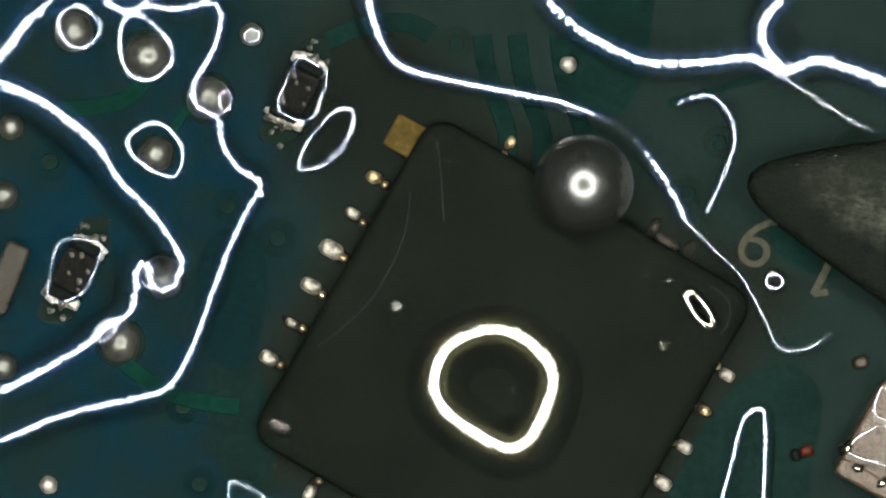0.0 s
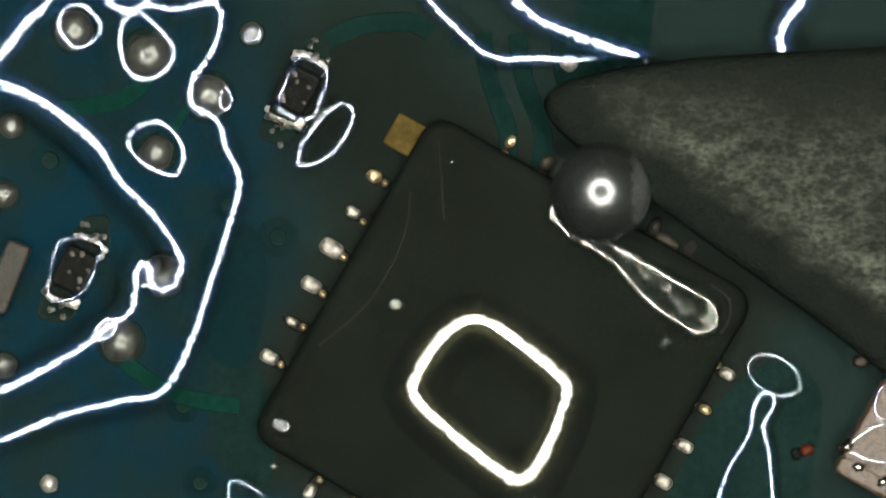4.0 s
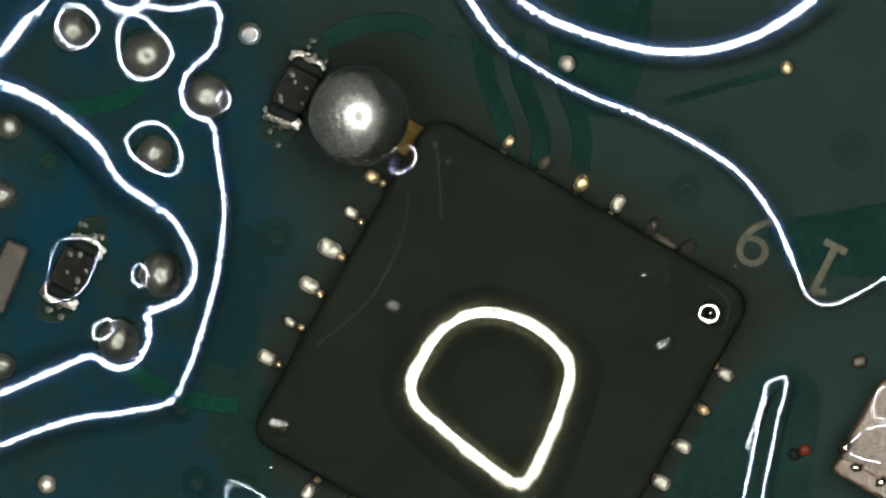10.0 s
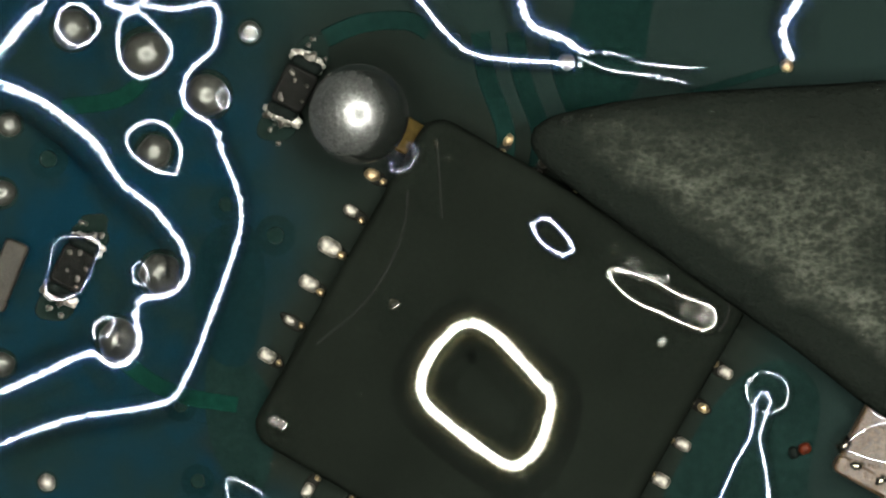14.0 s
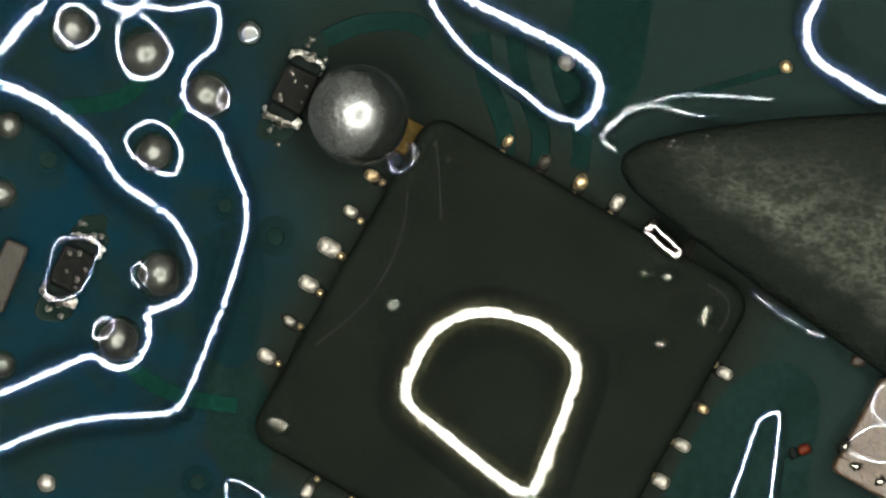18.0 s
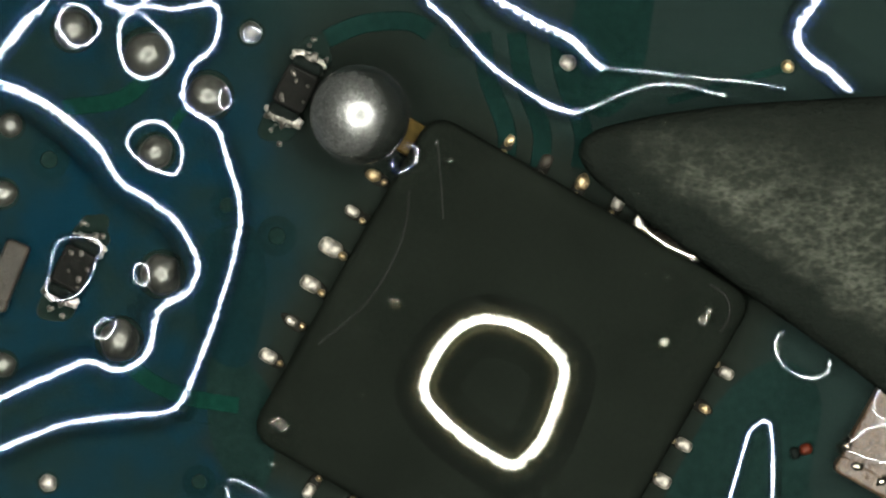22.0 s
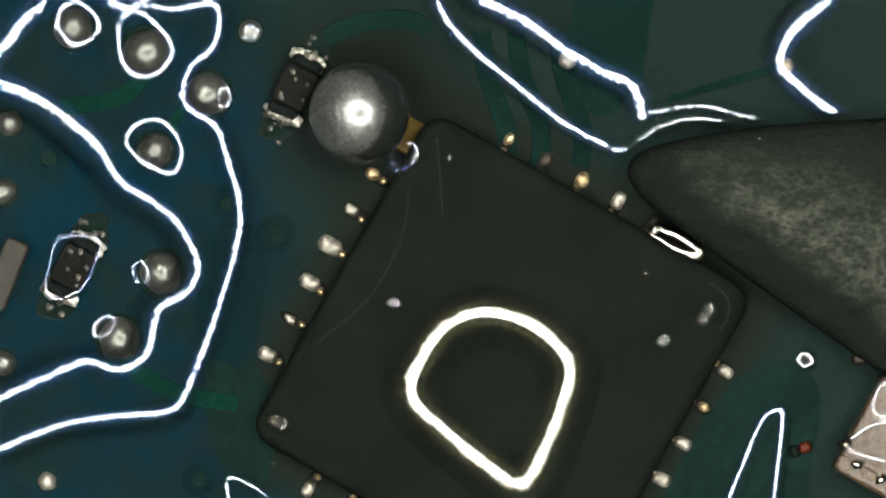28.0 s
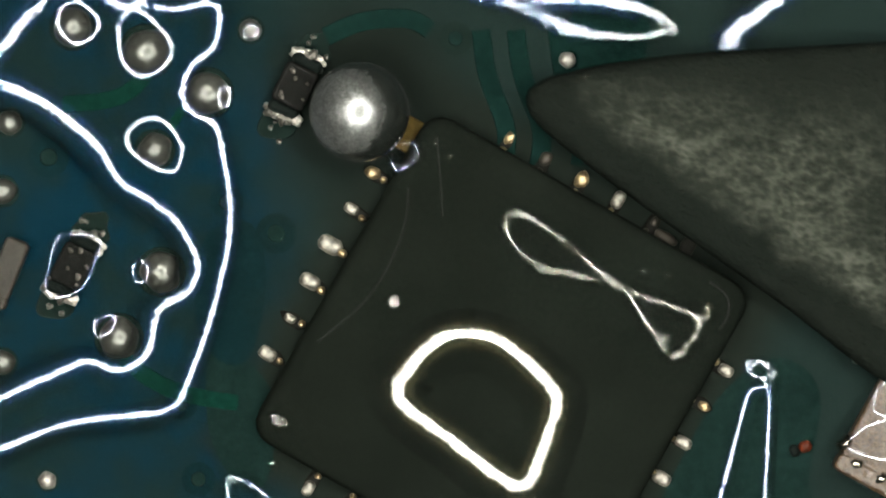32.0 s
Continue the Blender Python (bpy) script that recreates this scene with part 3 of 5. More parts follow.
# ---- dried flux lines on the chip ----
def thread(points, wide=5.0, z=CHIP_HIGH + 4):
    line = flow(points, 10, closed=False)
    d = np.gradient(line, axis=0)
    d /= np.linalg.norm(d, axis=1)[:, None]
    side = np.stack([-d[:, 1], d[:, 0]], 1) * wide / 2
    bm = bmesh.new()
    rows = [[bm.verts.new(on(*(p + q * k), z + h)) for k, h in ((1, -0.5), (0.6, 1.4), (-0.6, 1.4), (-1, -0.5))] for p, q in zip(line, side)]
    for p, q in zip(rows, rows[1:]):
        for j in range(3):
            bm.faces.new((p[j], p[j + 1], q[j + 1], q[j]))
    bm.faces.new(rows[0][::-1]), bm.faces.new(rows[-1])
    bmesh.ops.recalc_face_normals(bm, faces=bm.faces[:])
    return tagged(part("flux_thread", bm, DRIED, None), "faint dried flux line on the chip", "residue", "flux lines")


thread([(722, 340), (716, 400), (690, 470), (640, 545), (560, 612)])
thread([(772, 250), (778, 320), (782, 390)], 4)
thread([(1255, 505), (1286, 530), (1288, 566), (1272, 590)], 5)
thread([(790, 232), (850, 262), (905, 296)], 9, 2.0)

# ---- still liquid ----
puddle("flux_film", [(-120, 160), (-40, 130), (0, 98), (40, 45), (80, 12), (130, -40), (150, -150), (-150, -150)], "clear flux film with a bright rim", 96, 43)
for pts, w in (([(135, 8), (165, 28), (175, 55), (150, 82), (120, 80), (100, 50), (108, 20)], 32),
               ([(245, 25), (280, 52), (305, 90), (285, 130), (245, 142), (215, 115), (208, 60), (222, 30)], 32),
               ([(268, 215), (305, 235), (322, 275), (305, 312), (265, 300), (230, 272), (225, 240)], 30),
               ([(398, 157), (408, 176), (398, 198), (386, 188), (386, 168)], 18),
               ([(248, 465), (262, 485), (254, 508), (238, 502), (234, 480)], 18),
               ([(190, 563), (204, 575), (190, 598), (168, 602), (166, 580)], 18),
               ([(445, 50), (458, 60), (448, 74), (430, 72), (430, 58)], 14)):
    puddle("flux_drop", pts, "small clear flux drop with a bright rim", 1.25 * w, 56, "flux drops", spacing=3.5)
puddle("flux_drop", [(93, 445), (104, 427), (132, 421), (162, 424), (178, 437), (166, 472), (150, 510), (122, 530), (92, 533), (80, 516), (86, 478)], "clear flux drop on the resistor", 18, 56, "flux drops", spacing=4)
puddle("flux_film", [(140, -110), (165, -30), (190, 6), (222, 22), (254, 8), (280, -30), (310, -110)], "clear flux film with a bright rim", 84, 56)
puddle("flux_drop", [(1560, 686), (1592, 684), (1612, 712), (1596, 740), (1562, 744), (1545, 734), (1546, 710)], "clear flux drop on the ceramic capacitor", 20, 64, "flux drops", spacing=4)
puddle("flux_drop", [(1540, 758), (1566, 752), (1606, 764), (1612, 806), (1570, 822), (1524, 812), (1498, 798), (1512, 776)], "clear flux drop on the ceramic capacitor", 20, 64, "flux drops", spacing=4)
puddle("flux_drop", [(405, 850), (450, 868), (480, 900), (440, 930), (405, 890)], "clear flux drop with a bright rim", 22, 2, "flux drops", spacing=4)

for i, (u, v, r) in enumerate(((697, 540, 9), (795, 284, 5), (770, 257, 5), (486, 748, 8), (500, 756, 9), (1180, 604, 6), (1244, 566, 9), (1254, 550, 7), (1168, 612, 7), (1140, 488, 4),
                               (1182, 494, 5), (905, 690, 3), (640, 700, 3), (480, 825, 4), (1300, 470, 4))):
    over = abs((u - 886) * 0.868 + (v - 648) * 0.497) < 320 and abs((v - 648) * 0.868 - (u - 886) * 0.497) < 320
    puddle("flux_drop", [(u + 0.8 * r * math.cos(w) * (1 + 0.3 * math.sin(w + i)), v + 0.8 * r * math.sin(w)) for w in np.linspace(0, 2 * math.pi, 7, endpoint=False)],
           "tiny glinting flux droplet", 1.0 * r, CHIP_HIGH + 4 if over else 1.5, "flux drops", spacing=1.6, mat=RESIN)

# ---- liquid and things that move ----
foam = []
for i, (u, v, r) in enumerate(((1062, 424, 8), (1088, 446, 6), (1108, 456, 9), (1132, 478, 7), (1150, 492, 11), (1176, 508, 8), (1192, 528, 10), (1216, 540, 7), (1228, 556, 11), (1246, 566, 8), (1122, 492, 5), (1204, 552, 6))):
    foam.append(puddle("flux_bubble", [(u + r * math.cos(w) * (1 + 0.25 * math.sin(w + i)), v + r * math.sin(w)) for w in np.linspace(0, 2 * math.pi, 7, endpoint=False)],
                       "tiny round bubble in the squeezed flux", 0.45 * r, CHIP_HIGH + 7, "bubbles in the flux", category="bubble", spacing=1.5, mat=BEAD))
oval = puddle("flux_drop", [(610, 192), (624, 215), (600, 265), (560, 298), (525, 300), (535, 262), (575, 210)], "oval clear flux drop beside the resistor", 34, 8, "flux drops", spacing=4)
veil = puddle("flux_drop", [(528, 100), (552, 110), (576, 130), (568, 165), (552, 205), (524, 212), (488, 190), (505, 140)], "clear flux drop on the upper resistor", 22, 38, "flux drops", spacing=4)
spot = puddle("flux_drop", [(724, 260), (738, 272), (728, 298), (704, 310), (692, 300), (700, 276)], "tiny clear flux drop", 15, 14, "flux drops", spacing=3)


# ---- liquid whose edge keeps changing: short rigid lengths of the rim, each free to move ----
def edge_slope(p3, n3):
    """The slope, falling along n3, that mirrors the lamp to the eye at p3."""
    to_eye, to_lamp = np.array((0, 0, EYE)) - p3, n3 * 0.0256 + np.array((0, 0, 0.0602)) - p3
    half = to_eye / np.linalg.norm(to_eye) + to_lamp / np.linalg.norm(to_lamp)
    return min(0.33, max(0.08, float(half @ n3) / half[2]))


def rim_length(long, width, bend, foot):
    """A short length of a film's rounded edge, bowed to the radius bend; its foot lies at the origin and falls towards x."""
    bm = bmesh.new()
    turns = np.linspace(-0.5, 0.5, 11) * long / bend
    rows = []
    for s in np.linspace(0, 1, 13):
        r, z = bend - width * s, width * RIM * (s - s * s / 2)
        rows.append([bm.verts.new(Vector((r * math.cos(w) - bend, r * math.sin(w), z)) * STEP) for w in turns])
    skirt = [[bm.verts.new(Vector((bend * math.cos(w) - bend, bend * math.sin(w), z)) * STEP) for w in turns] for z in (-foot, -0.2)]
    for p, q in [*zip(rows, rows[1:]), skirt]:
        for j in range(10):
            bm.faces.new((p[j], p[j + 1], q[j + 1], q[j]))
    return bm


class Edge:
    """A film's edge built of a row of rim lengths under one thing."""

    def __init__(self, label, count, long, width, bend, z, closed=False, side=1, mat=None, name="flux_film", group="", lead=False, broad=0):
        self.count, self.long, self.z, self.closed, self.side, self.lead = count, long, z, closed, side, lead
        self.thing = tagged(new(name), label, "liquid", group)
        first = part("rim", rim_length(long, width, bend, z - 1), mat or FILM, self.thing)
        self.parts, self.widths = [first], [width * 1.0] * count
        thick = None
        for k in range(1, count):
            if k <= broad:      # the film stands thicker where it comes in
                self.widths[k] = width * 1.35
                thick = thick or part("rim", rim_length(long * 1.1, width * 1.35, bend, z - 1), mat or FILM, self.thing)
                more = thick if k == 1 else new("rim", thick.data)
            else:
                more = new("rim", first.data)
            more.parent = self.thing
            self.parts.append(more)

    def divide(self, points):
        """The edge's line at the middles of its lengths; what it does not need lies further back along the film."""
        line = flow(points, 5, self.closed)
        if self.lead:
            spare = self.count * self.long * 0.55 - np.linalg.norm(np.diff(line, axis=0), axis=1).sum()
            if spare > 5:
                d = (line[0] - line[1]) / np.linalg.norm(line[0] - line[1]) + (-0.3, -1.0)
                d /= np.linalg.norm(d)
                line = np.concatenate(([line[0] + d * k for k in np.arange(spare, 0, -5)], line))
        if self.closed:
            line = np.concatenate((line, line[:1]))
        run = np.concatenate(([0], np.cumsum(np.linalg.norm(np.diff(line, axis=0), axis=1))))
        at = (np.arange(self.count) + 0.5) / self.count * run[-1]
        return np.stack([np.interp(at, run, line[:, k]) for k in (0, 1)], 1)

    def poses(self, line):
        if self.closed:
            n = outward(line * (1, -1)) * (1, -1)
        else:
            d = np.gradient(line, axis=0)
            n = np.stack([-d[:, 1], d[:, 0]], 1) * self.side
            n /= np.linalg.norm(n, axis=1)[:, None] + 1e-9
        out = []
        for (u, v), (a, b), width in zip(line, n, self.widths):
            p = on(u, v, self.z)
            s = edge_slope(np.array(p), np.array((a, -b, 0.0)))
            far = width * (1 - s / RIM) * STEP
            out.append(Matrix.Translation(p + Vector((a, -b, 0)) * far) @ Matrix.Rotation(math.atan2(-b, a), 4, "Z"))
        return out

    def key(self, rows):
        """rows: seconds and the line's points. Between two rows the line itself glides, so that no length turns far at once."""
        lines = [(t, self.divide(points)) for t, points in rows]
        home = on(*lines[0][1].mean(0))
        self.thing.location = home
        back = Matrix.Translation(-home)
        keys = [[] for _ in self.parts]
        when, du, dv = zip(*DRIFT)
        lines = [(t, p - (np.interp(t, when, du), np.interp(t, when, dv))) for t, p in lines]
        for (t, p), (t2, q) in zip(lines, lines[1:] + [(None, None)]):
            far = 0 if t2 is None else float(np.abs(q - p).max())
            steps = 1 if far < 40 else min(3, int(round((t2 - t) * FPS)))
            for k in range(max(1, steps)):
                w = k / max(1, steps)
                line = p if k == 0 else p * (1 - w) + q * w
                for rows_of, m in zip(keys, self.poses(line)):
                    rows_of.append((t if k == 0 else t + (t2 - t) * w, back @ m))
        for ob, path in zip(self.parts, keys):
            walk(ob, path)


inner = Edge("clear flux film round the resistor with a bright curved rim", 44, 32, 64, 300, 43, broad=10)
wide = Edge("wide clear flux film with a bright rim across the board", 50, 38, 50, 300, 30, side=-1)
rim = Edge("clear flux film pushed by the scraper, with a bright edge", 36, 52, 50, 320, 14, lead=True, broad=11)
tail = Edge("thin clear flux thread trailing along the scraper", 14, 34, 20, 200, 34, mat=THIN, name="flux_thread")
arc = Edge("clear flux film with a beaded bright edge above the chip", 24, 46, 84, 300, 26, lead=True)
crest = Edge("thin clear flux thread behind the scraper", 11, 34, 20, 200, 34, mat=THIN, name="flux_thread")
bay = Edge("clear flux film gathered behind the scraper with a beaded edge", 16, 42, 84, 220, 26, lead=True)
ring = Edge("broad clear flux drop on the chip with a thick bright rim", 42, 46, 112, 160, CHIP_HIGH + 4, True, mat=RESIN, name="flux_drop", group="flux drops")
bead = Edge("long clear flux bead squeezed along the chip's edge", 44, 24, 19, 110, CHIP_HIGH + 6, True, mat=BEAD, name="flux_drop", group="flux drops")
strand = Edge("clear flux strand drawn out behind the scraper", 14, 30, 26, 140, CHIP_HIGH + 4, name="flux_thread")
curl = Edge("small clear flux drop under the scraper", 20, 23, 16, 70, 4, True, mat=THIN, name="flux_drop", group="flux drops")
tear = Edge("tear-shaped clear flux drop beside the chip", 40, 22, 26, 100, 6, side=-1, name="flux_drop", group="flux drops")


def solder_ball():
    bm = bmesh.new()
    bmesh.ops.create_uvsphere(bm, u_segments=48, v_segments=32, radius=88 * STEP)
    ob = part("solder_ball", bm, GREY_METAL, None)
    ob.location = on(635, 205, 90)
    return tagged(ob, "solder ball, frosted grey on one side and dark on the other", "solder ball")


ball = solder_ball()


def scraper_tool():
    """A flat plastic scraper with a slanted blunt edge; its origin is the leading corner."""
    ob = new("scraper")
    points = [(0, 0), (14, 20), (60, 40), (200, 66), (450, 86), (1500, 140), (3200, 180), (3200, -600), (1500, -540), (900, -510), (700, -520), (612, -490), (462, -375), (222, -205), (52, -78), (6, -30)]
    part("blade", shell(flow(points, 14), [(-4, 0), (0, 6), (-4, 18), (-10, 28), (-18, 34), (-28, 37), (-29, 37)]), SCRAPER, ob, "flat scuffed blade with a painted-in lit band")
    grip = [(3000, 220), (3300, 240), (9000, 230), (9400, 0), (9400, -500), (9000, -680), (3300, -650), (3000, -630)]
    part("grip", shell(flow(grip, 60), [(-30, -60), (0, 0), (0, 60), (-40, 130), (-90, 150), (-92, 150)]), HOUSING, ob, "black plastic grip")
    for i, (x, y, r) in enumerate(((58, 24, 5), (70, 30, 4), (84, 26, 5), (92, 36, 3), (66, 14, 3), (104, 32, 4), (150, 44, 4), (230, 50, 3), (318, 40, 4), (420, 60, 3), (520, 20, 3), (610, 80, 4))):
        drop = part("droplet", dome(r, r * 0.5, 0, lump=0.15, seed=i, around=14, rings=6), RESIN, ob, "tiny clear flux droplet")
        drop.location = Vector((x, y, 36.5)) * STEP
    return tagged(ob, "worn dark grey plastic scraper with a slanted edge", "scraper")


scraper = scraper_tool()


def motions():
    def tip(t, u, v, turn=0.0):
        return t, Matrix.Translation(on(u, v + 28, 75)) @ pose(0, 0, 0, 0, 1.5, turn)

    walk(scraper, [
        tip(0, 1320, 290), tip(0.1, 1322, 291), tip(0.25, 1650, 430), tip(0.6, 1650, 430), tip(0.8, 1040, 110), tip(1.0, 740, 80), tip(1.1, 760, 70), tip(1.2, 860, 140), tip(1.4, 845, 105),
        tip(1.6, 1150, 270), tip(1.8, 760, 70), tip(2.0, 1160, 280), tip(2.2, 1000, 150), tip(2.4, 770, -30), tip(2.6, 840, 60), tip(2.8, 1400, 430), tip(3.0, 1410, 430),
        tip(3.2, 1240, 250), tip(3.4, 1110, 190), tip(3.5, 950, 130), tip(4.0, 960, 150), tip(4.5, 1120, 260), tip(5.0, 950, 180), tip(5.5, 1480, 340), tip(5.7, 1540, 330),
        tip(5.9, 1150, 180), tip(6.0, 950, 140), tip(6.1, 730, 40), tip(6.3, 860, 200), tip(6.5, 790, 160), tip(6.7, 960, 220), tip(6.9, 740, 90), tip(7.1, 900, 230),
        tip(7.3, 790, 130), tip(7.5, 1130, 130), tip(7.7, 1650, 400), tip(8.1, 1650, 400), tip(8.3, 1500, 420), tip(8.5, 1000, 240), tip(8.7, 850, 180), tip(8.9, 970, 235),
        tip(9.0, 980, 250), tip(9.1, 790, 160), tip(9.3, 1420, 320), tip(9.5, 1640, 480), tip(10.1, 1640, 480), tip(10.3, 1330, 210), tip(10.5, 1000, 230), tip(10.7, 1170, 290),
        tip(10.9, 1050, 240), tip(11.1, 1150, 290), tip(11.3, 1290, 300), tip(11.5, 920, 230), tip(11.7, 940, 240), tip(11.9, 1070, 260), tip(12.1, 1090, 265), tip(12.3, 1430, 450),
        tip(12.5, 1640, 480), tip(12.7, 1010, 170), tip(12.9, 935, 205), tip(13.03, 952, 222), tip(13.1, 1170, 300), tip(13.3, 1450, 380), tip(13.5, 1360, 240), tip(13.7, 950, 120),
        tip(13.9, 900, 170), tip(14.0, 940, 215), tip(14.1, 920, 190), tip(14.3, 1120, 250), tip(14.5, 1080, 250), tip(15.0, 1000, 230), tip(15.6, 1120, 270), tip(16.1, 960, 220),
        tip(16.5, 1330, 330), tip(16.8, 1060, 240), tip(17.1, 1080, 270), tip(17.4, 1100, 265), tip(17.7, 920, 190), tip(18.0, 1100, 260), tip(18.3, 1120, 270), tip(18.6, 1130, 270),
        tip(18.9, 1130, 280), tip(19.3, 1130, 280), tip(19.5, 1180, 300), tip(19.7, 1280, 170), tip(19.9, 1120, 190), tip(20.1, 960, 170), tip(20.3, 1060, 240), tip(20.5, 1060, 240),
        tip(20.7, 980, 230), tip(20.9, 925, 195), tip(21.03, 922, 192), tip(21.1, 1120, 270), tip(21.3, 1130, 290), tip(21.5, 1540, 350), tip(21.7, 1300, 180), tip(21.9, 1010, 230), tip(22.1, 1060, 240),
        tip(22.3, 1140, 280), tip(22.5, 1000, 200), tip(22.7, 1050, 260), tip(22.9, 1120, 280), tip(23.0, 1310, 310), tip(23.1, 1450, 300), tip(23.3, 1520, 300), tip(23.5, 1040, 180),
        tip(23.7, 1040, 200), tip(23.8, 980, 230), tip(23.95, 1058, 257), tip(24.03, 1062, 259), tip(24.15, 1240, 320), tip(24.3, 1640, 400), tip(24.5, 1480, 300), tip(24.7, 920, 180), tip(24.9, 1000, 230), tip(25.03, 965, 218), tip(25.1, 1080, 270),
        tip(25.3, 1060, 250), tip(25.5, 1400, 290), tip(26.0, 1060, 230), tip(26.5, 1120, 270), tip(27.0, 980, 220), tip(27.5, 1070, 260), tip(27.8, 1110, 280), tip(28.1, 1110, 270),
        tip(28.4, 1120, 275), tip(29.0, 1125, 278), tip(29.3, 1130, 280), tip(29.5, 1150, 290), tip(29.7, 1000, 200), tip(29.9, 880, 130), tip(30.1, 890, 180), tip(30.3, 840, 150),
        tip(30.5, 860, 170), tip(30.7, 920, 200), tip(30.85, 960, 220), tip(30.95, 1420, 370), tip(31.1, 1640, 450), tip(31.3, 1640, 420), tip(31.5, 1240, 60), tip(31.6, 1190, 120), tip(31.7, 960, 90),
        tip(31.8, 880, 100), tip(32.0, 930, 150)])

    # the ball is dragged from the chip's upper edge to the resistor
    def roll(t, u, v, up):
        """up: which side lies on top, by its angle from the frosted one."""
        return t, Matrix.Translation(on(u, v, 90)) @ pose(0, 0, 0, 0, -up, 0)

    walk(ball, [roll(0, 1030, 325, 150), roll(0.4, 1036, 323, 165), roll(0.6, 1040, 322, 238), roll(0.8, 1040, 322, 238), roll(1.0, 990, 300, 160), roll(1.4, 1000, 292, 150), roll(1.6, 1040, 330, 150),
                roll(1.9, 1060, 350, 150), roll(2.2, 1050, 345, 150), roll(2.6, 1030, 340, 165), roll(2.8, 1085, 350, 238), roll(3.0, 1085, 350, 238), roll(3.4, 1085, 345, 238),
                roll(4.0, 1060, 340, 160), roll(5.5, 1020, 330, 150), roll(5.8, 1025, 335, 238), roll(6.0, 1022, 333, 238), roll(6.1, 840, 300, 165), roll(6.2, 930, 310, 160), roll(6.3, 962, 304, 155), roll(6.4, 732, 184, 150), roll(6.6, 720, 180, 150), roll(6.8, 668, 178, 150),
                roll(7.0, 645, 210, 150), roll(7.5, 636, 208, 150), roll(8.3, 635, 205, 150), roll(8.5, 635, 205, 75), roll(8.7, 635, 205, 0), roll(9.0, 635, 205, 0), roll(32.0, 635, 205, 0)])
    spin = [(0, 1030, 328, 120), (0.3, 1030, 325, 120), (0.45, 1022, 318, 181), (0.7, 1022, 318, 181), (0.9, 1000, 305, 120), (2.6, 1040, 345, 120), (2.8, 1098, 372, 181), (3.1, 1098, 372, 181),
            (3.4, 1085, 345, 120), (5.7, 1022, 333, 120), (5.9, 1024, 340, 181), (6.0, 1024, 340, 181), (6.2, 920, 330, 140), (6.6, 740, 290, 90), (6.9, 714, 284, 58), (32, 714, 284, 58)]
    walk(spot, [(t, Matrix.Translation(on(u, v, z))) for t, u, v, z in spin])
    walk(oval, [(t, Matrix.Translation(on(u, v, z))) for t, u, v, z in
                ((0, 576, 246, 8), (0.9, 574, 246, 8), (1.0, 580, 235, 8), (1.2, 578, 242, 8), (3.5, 574, 240, 8), (6.0, 572, 244, 8), (6.2, 585, 240, 8), (6.5, 640, 215, 6), (32, 640, 215, 6))])

    start = veil.matrix_world.copy()
    under_ball = Matrix.Translation(on(640, 215, 6))
    walk(veil, [(0, start), (6.2, start), (6.6, under_ball), (32, under_ball)])

    # the liquid gives way to the scraper and comes back: its edges at the moments that matter
    states = {}

    def state(key, rim, tail, arc, crest, bay, ring, bead, curl, tear, b, e=0.0, film=3):
        states[key] = dict(rim=rim, tail=tail, arc=arc, crest=crest, bay=bay, ring=ring, bead=bead, curl=curl, tear=tear, wide=(b, e), inner=film)

    def slim(u, v, u2, v2, w):
        """A thin lens of liquid between two points, w wide to each side."""
        d = np.array((u2 - u, v2 - v), float)
        n = np.array((-d[1], d[0])) / np.linalg.norm(d) * w
        a = np.array((u, v), float)
        return [a, a + d * 0.3 + n, a + d * 0.7 + n, a + d, a + d * 0.7 - n, a + d * 0.3 - n]

    def oval_at(u, v, a, b, turn):
        c, s = math.cos(radians(turn)), math.sin(radians(turn))
        return [(u + a * math.cos(w) * c - b * math.sin(w) * s, v + a * math.cos(w) * s + b * math.sin(w) * c) for w in np.linspace(0, 2 * math.pi, 10, endpoint=False)]

    def drop_at(u, v, left, right, foot=900):
        """A tear with its point at (u, v) and its two sides running down."""
        h = foot - v
        return [(left, foot), (left + (u - 28 - left) * 0.5, v + 10 + h * 0.5), (u - 28, v + 20), (u - 11, v + 3), (u + 2, v - 2), (u + 11, v + 8), ((u + right) / 2 + 9, v + h * 0.4), (right, foot)]

    gone = [(640, -70), (760, -60), (900, -55), (1050, -50), (1200, -50), (1400, -50)]
    lost = [(1250, -60), (1300, -62), (1350, -60), (1400, -55)]
    off = [(1640, -30), (1615, 30), (1610, 80), (1640, 140)]
    # the broad drop on the chip
    r_small = [(865, 583), (932, 602), (975, 653), (972, 705), (940, 772), (902, 793), (855, 775), (790, 728), (768, 680), (792, 615)]
    r_flat = [(840, 590), (895, 615), (963, 680), (970, 715), (948, 787), (908, 814), (865, 800), (793, 742), (751, 690), (765, 632), (800, 594)]
    r_mid = [(868, 565), (945, 590), (997, 645), (990, 700), (955, 783), (912, 822), (870, 808), (800, 757), (750, 694), (768, 634), (808, 584)]
    r_less = [(868, 563), (938, 585), (986, 645), (980, 700), (946, 778), (908, 804), (865, 790), (798, 745), (756, 690), (770, 630), (808, 582)]
    r_wide = [(860, 553), (945, 577), (1006, 638), (1001, 698), (965, 794), (930, 854), (891, 845), (798, 772), (728, 700), (747, 634), (792, 575)]
    r_slant = [(845, 566), (905, 597), (993, 668), (1002, 698), (972, 785), (931, 846), (890, 838), (802, 770), (733, 700), (748, 643), (793, 586)]
    r_large = [(868, 542), (958, 558), (1030, 625), (1020, 695), (984, 795), (953, 868), (902, 862), (800, 779), (714, 705), (744, 605), (790, 564)]
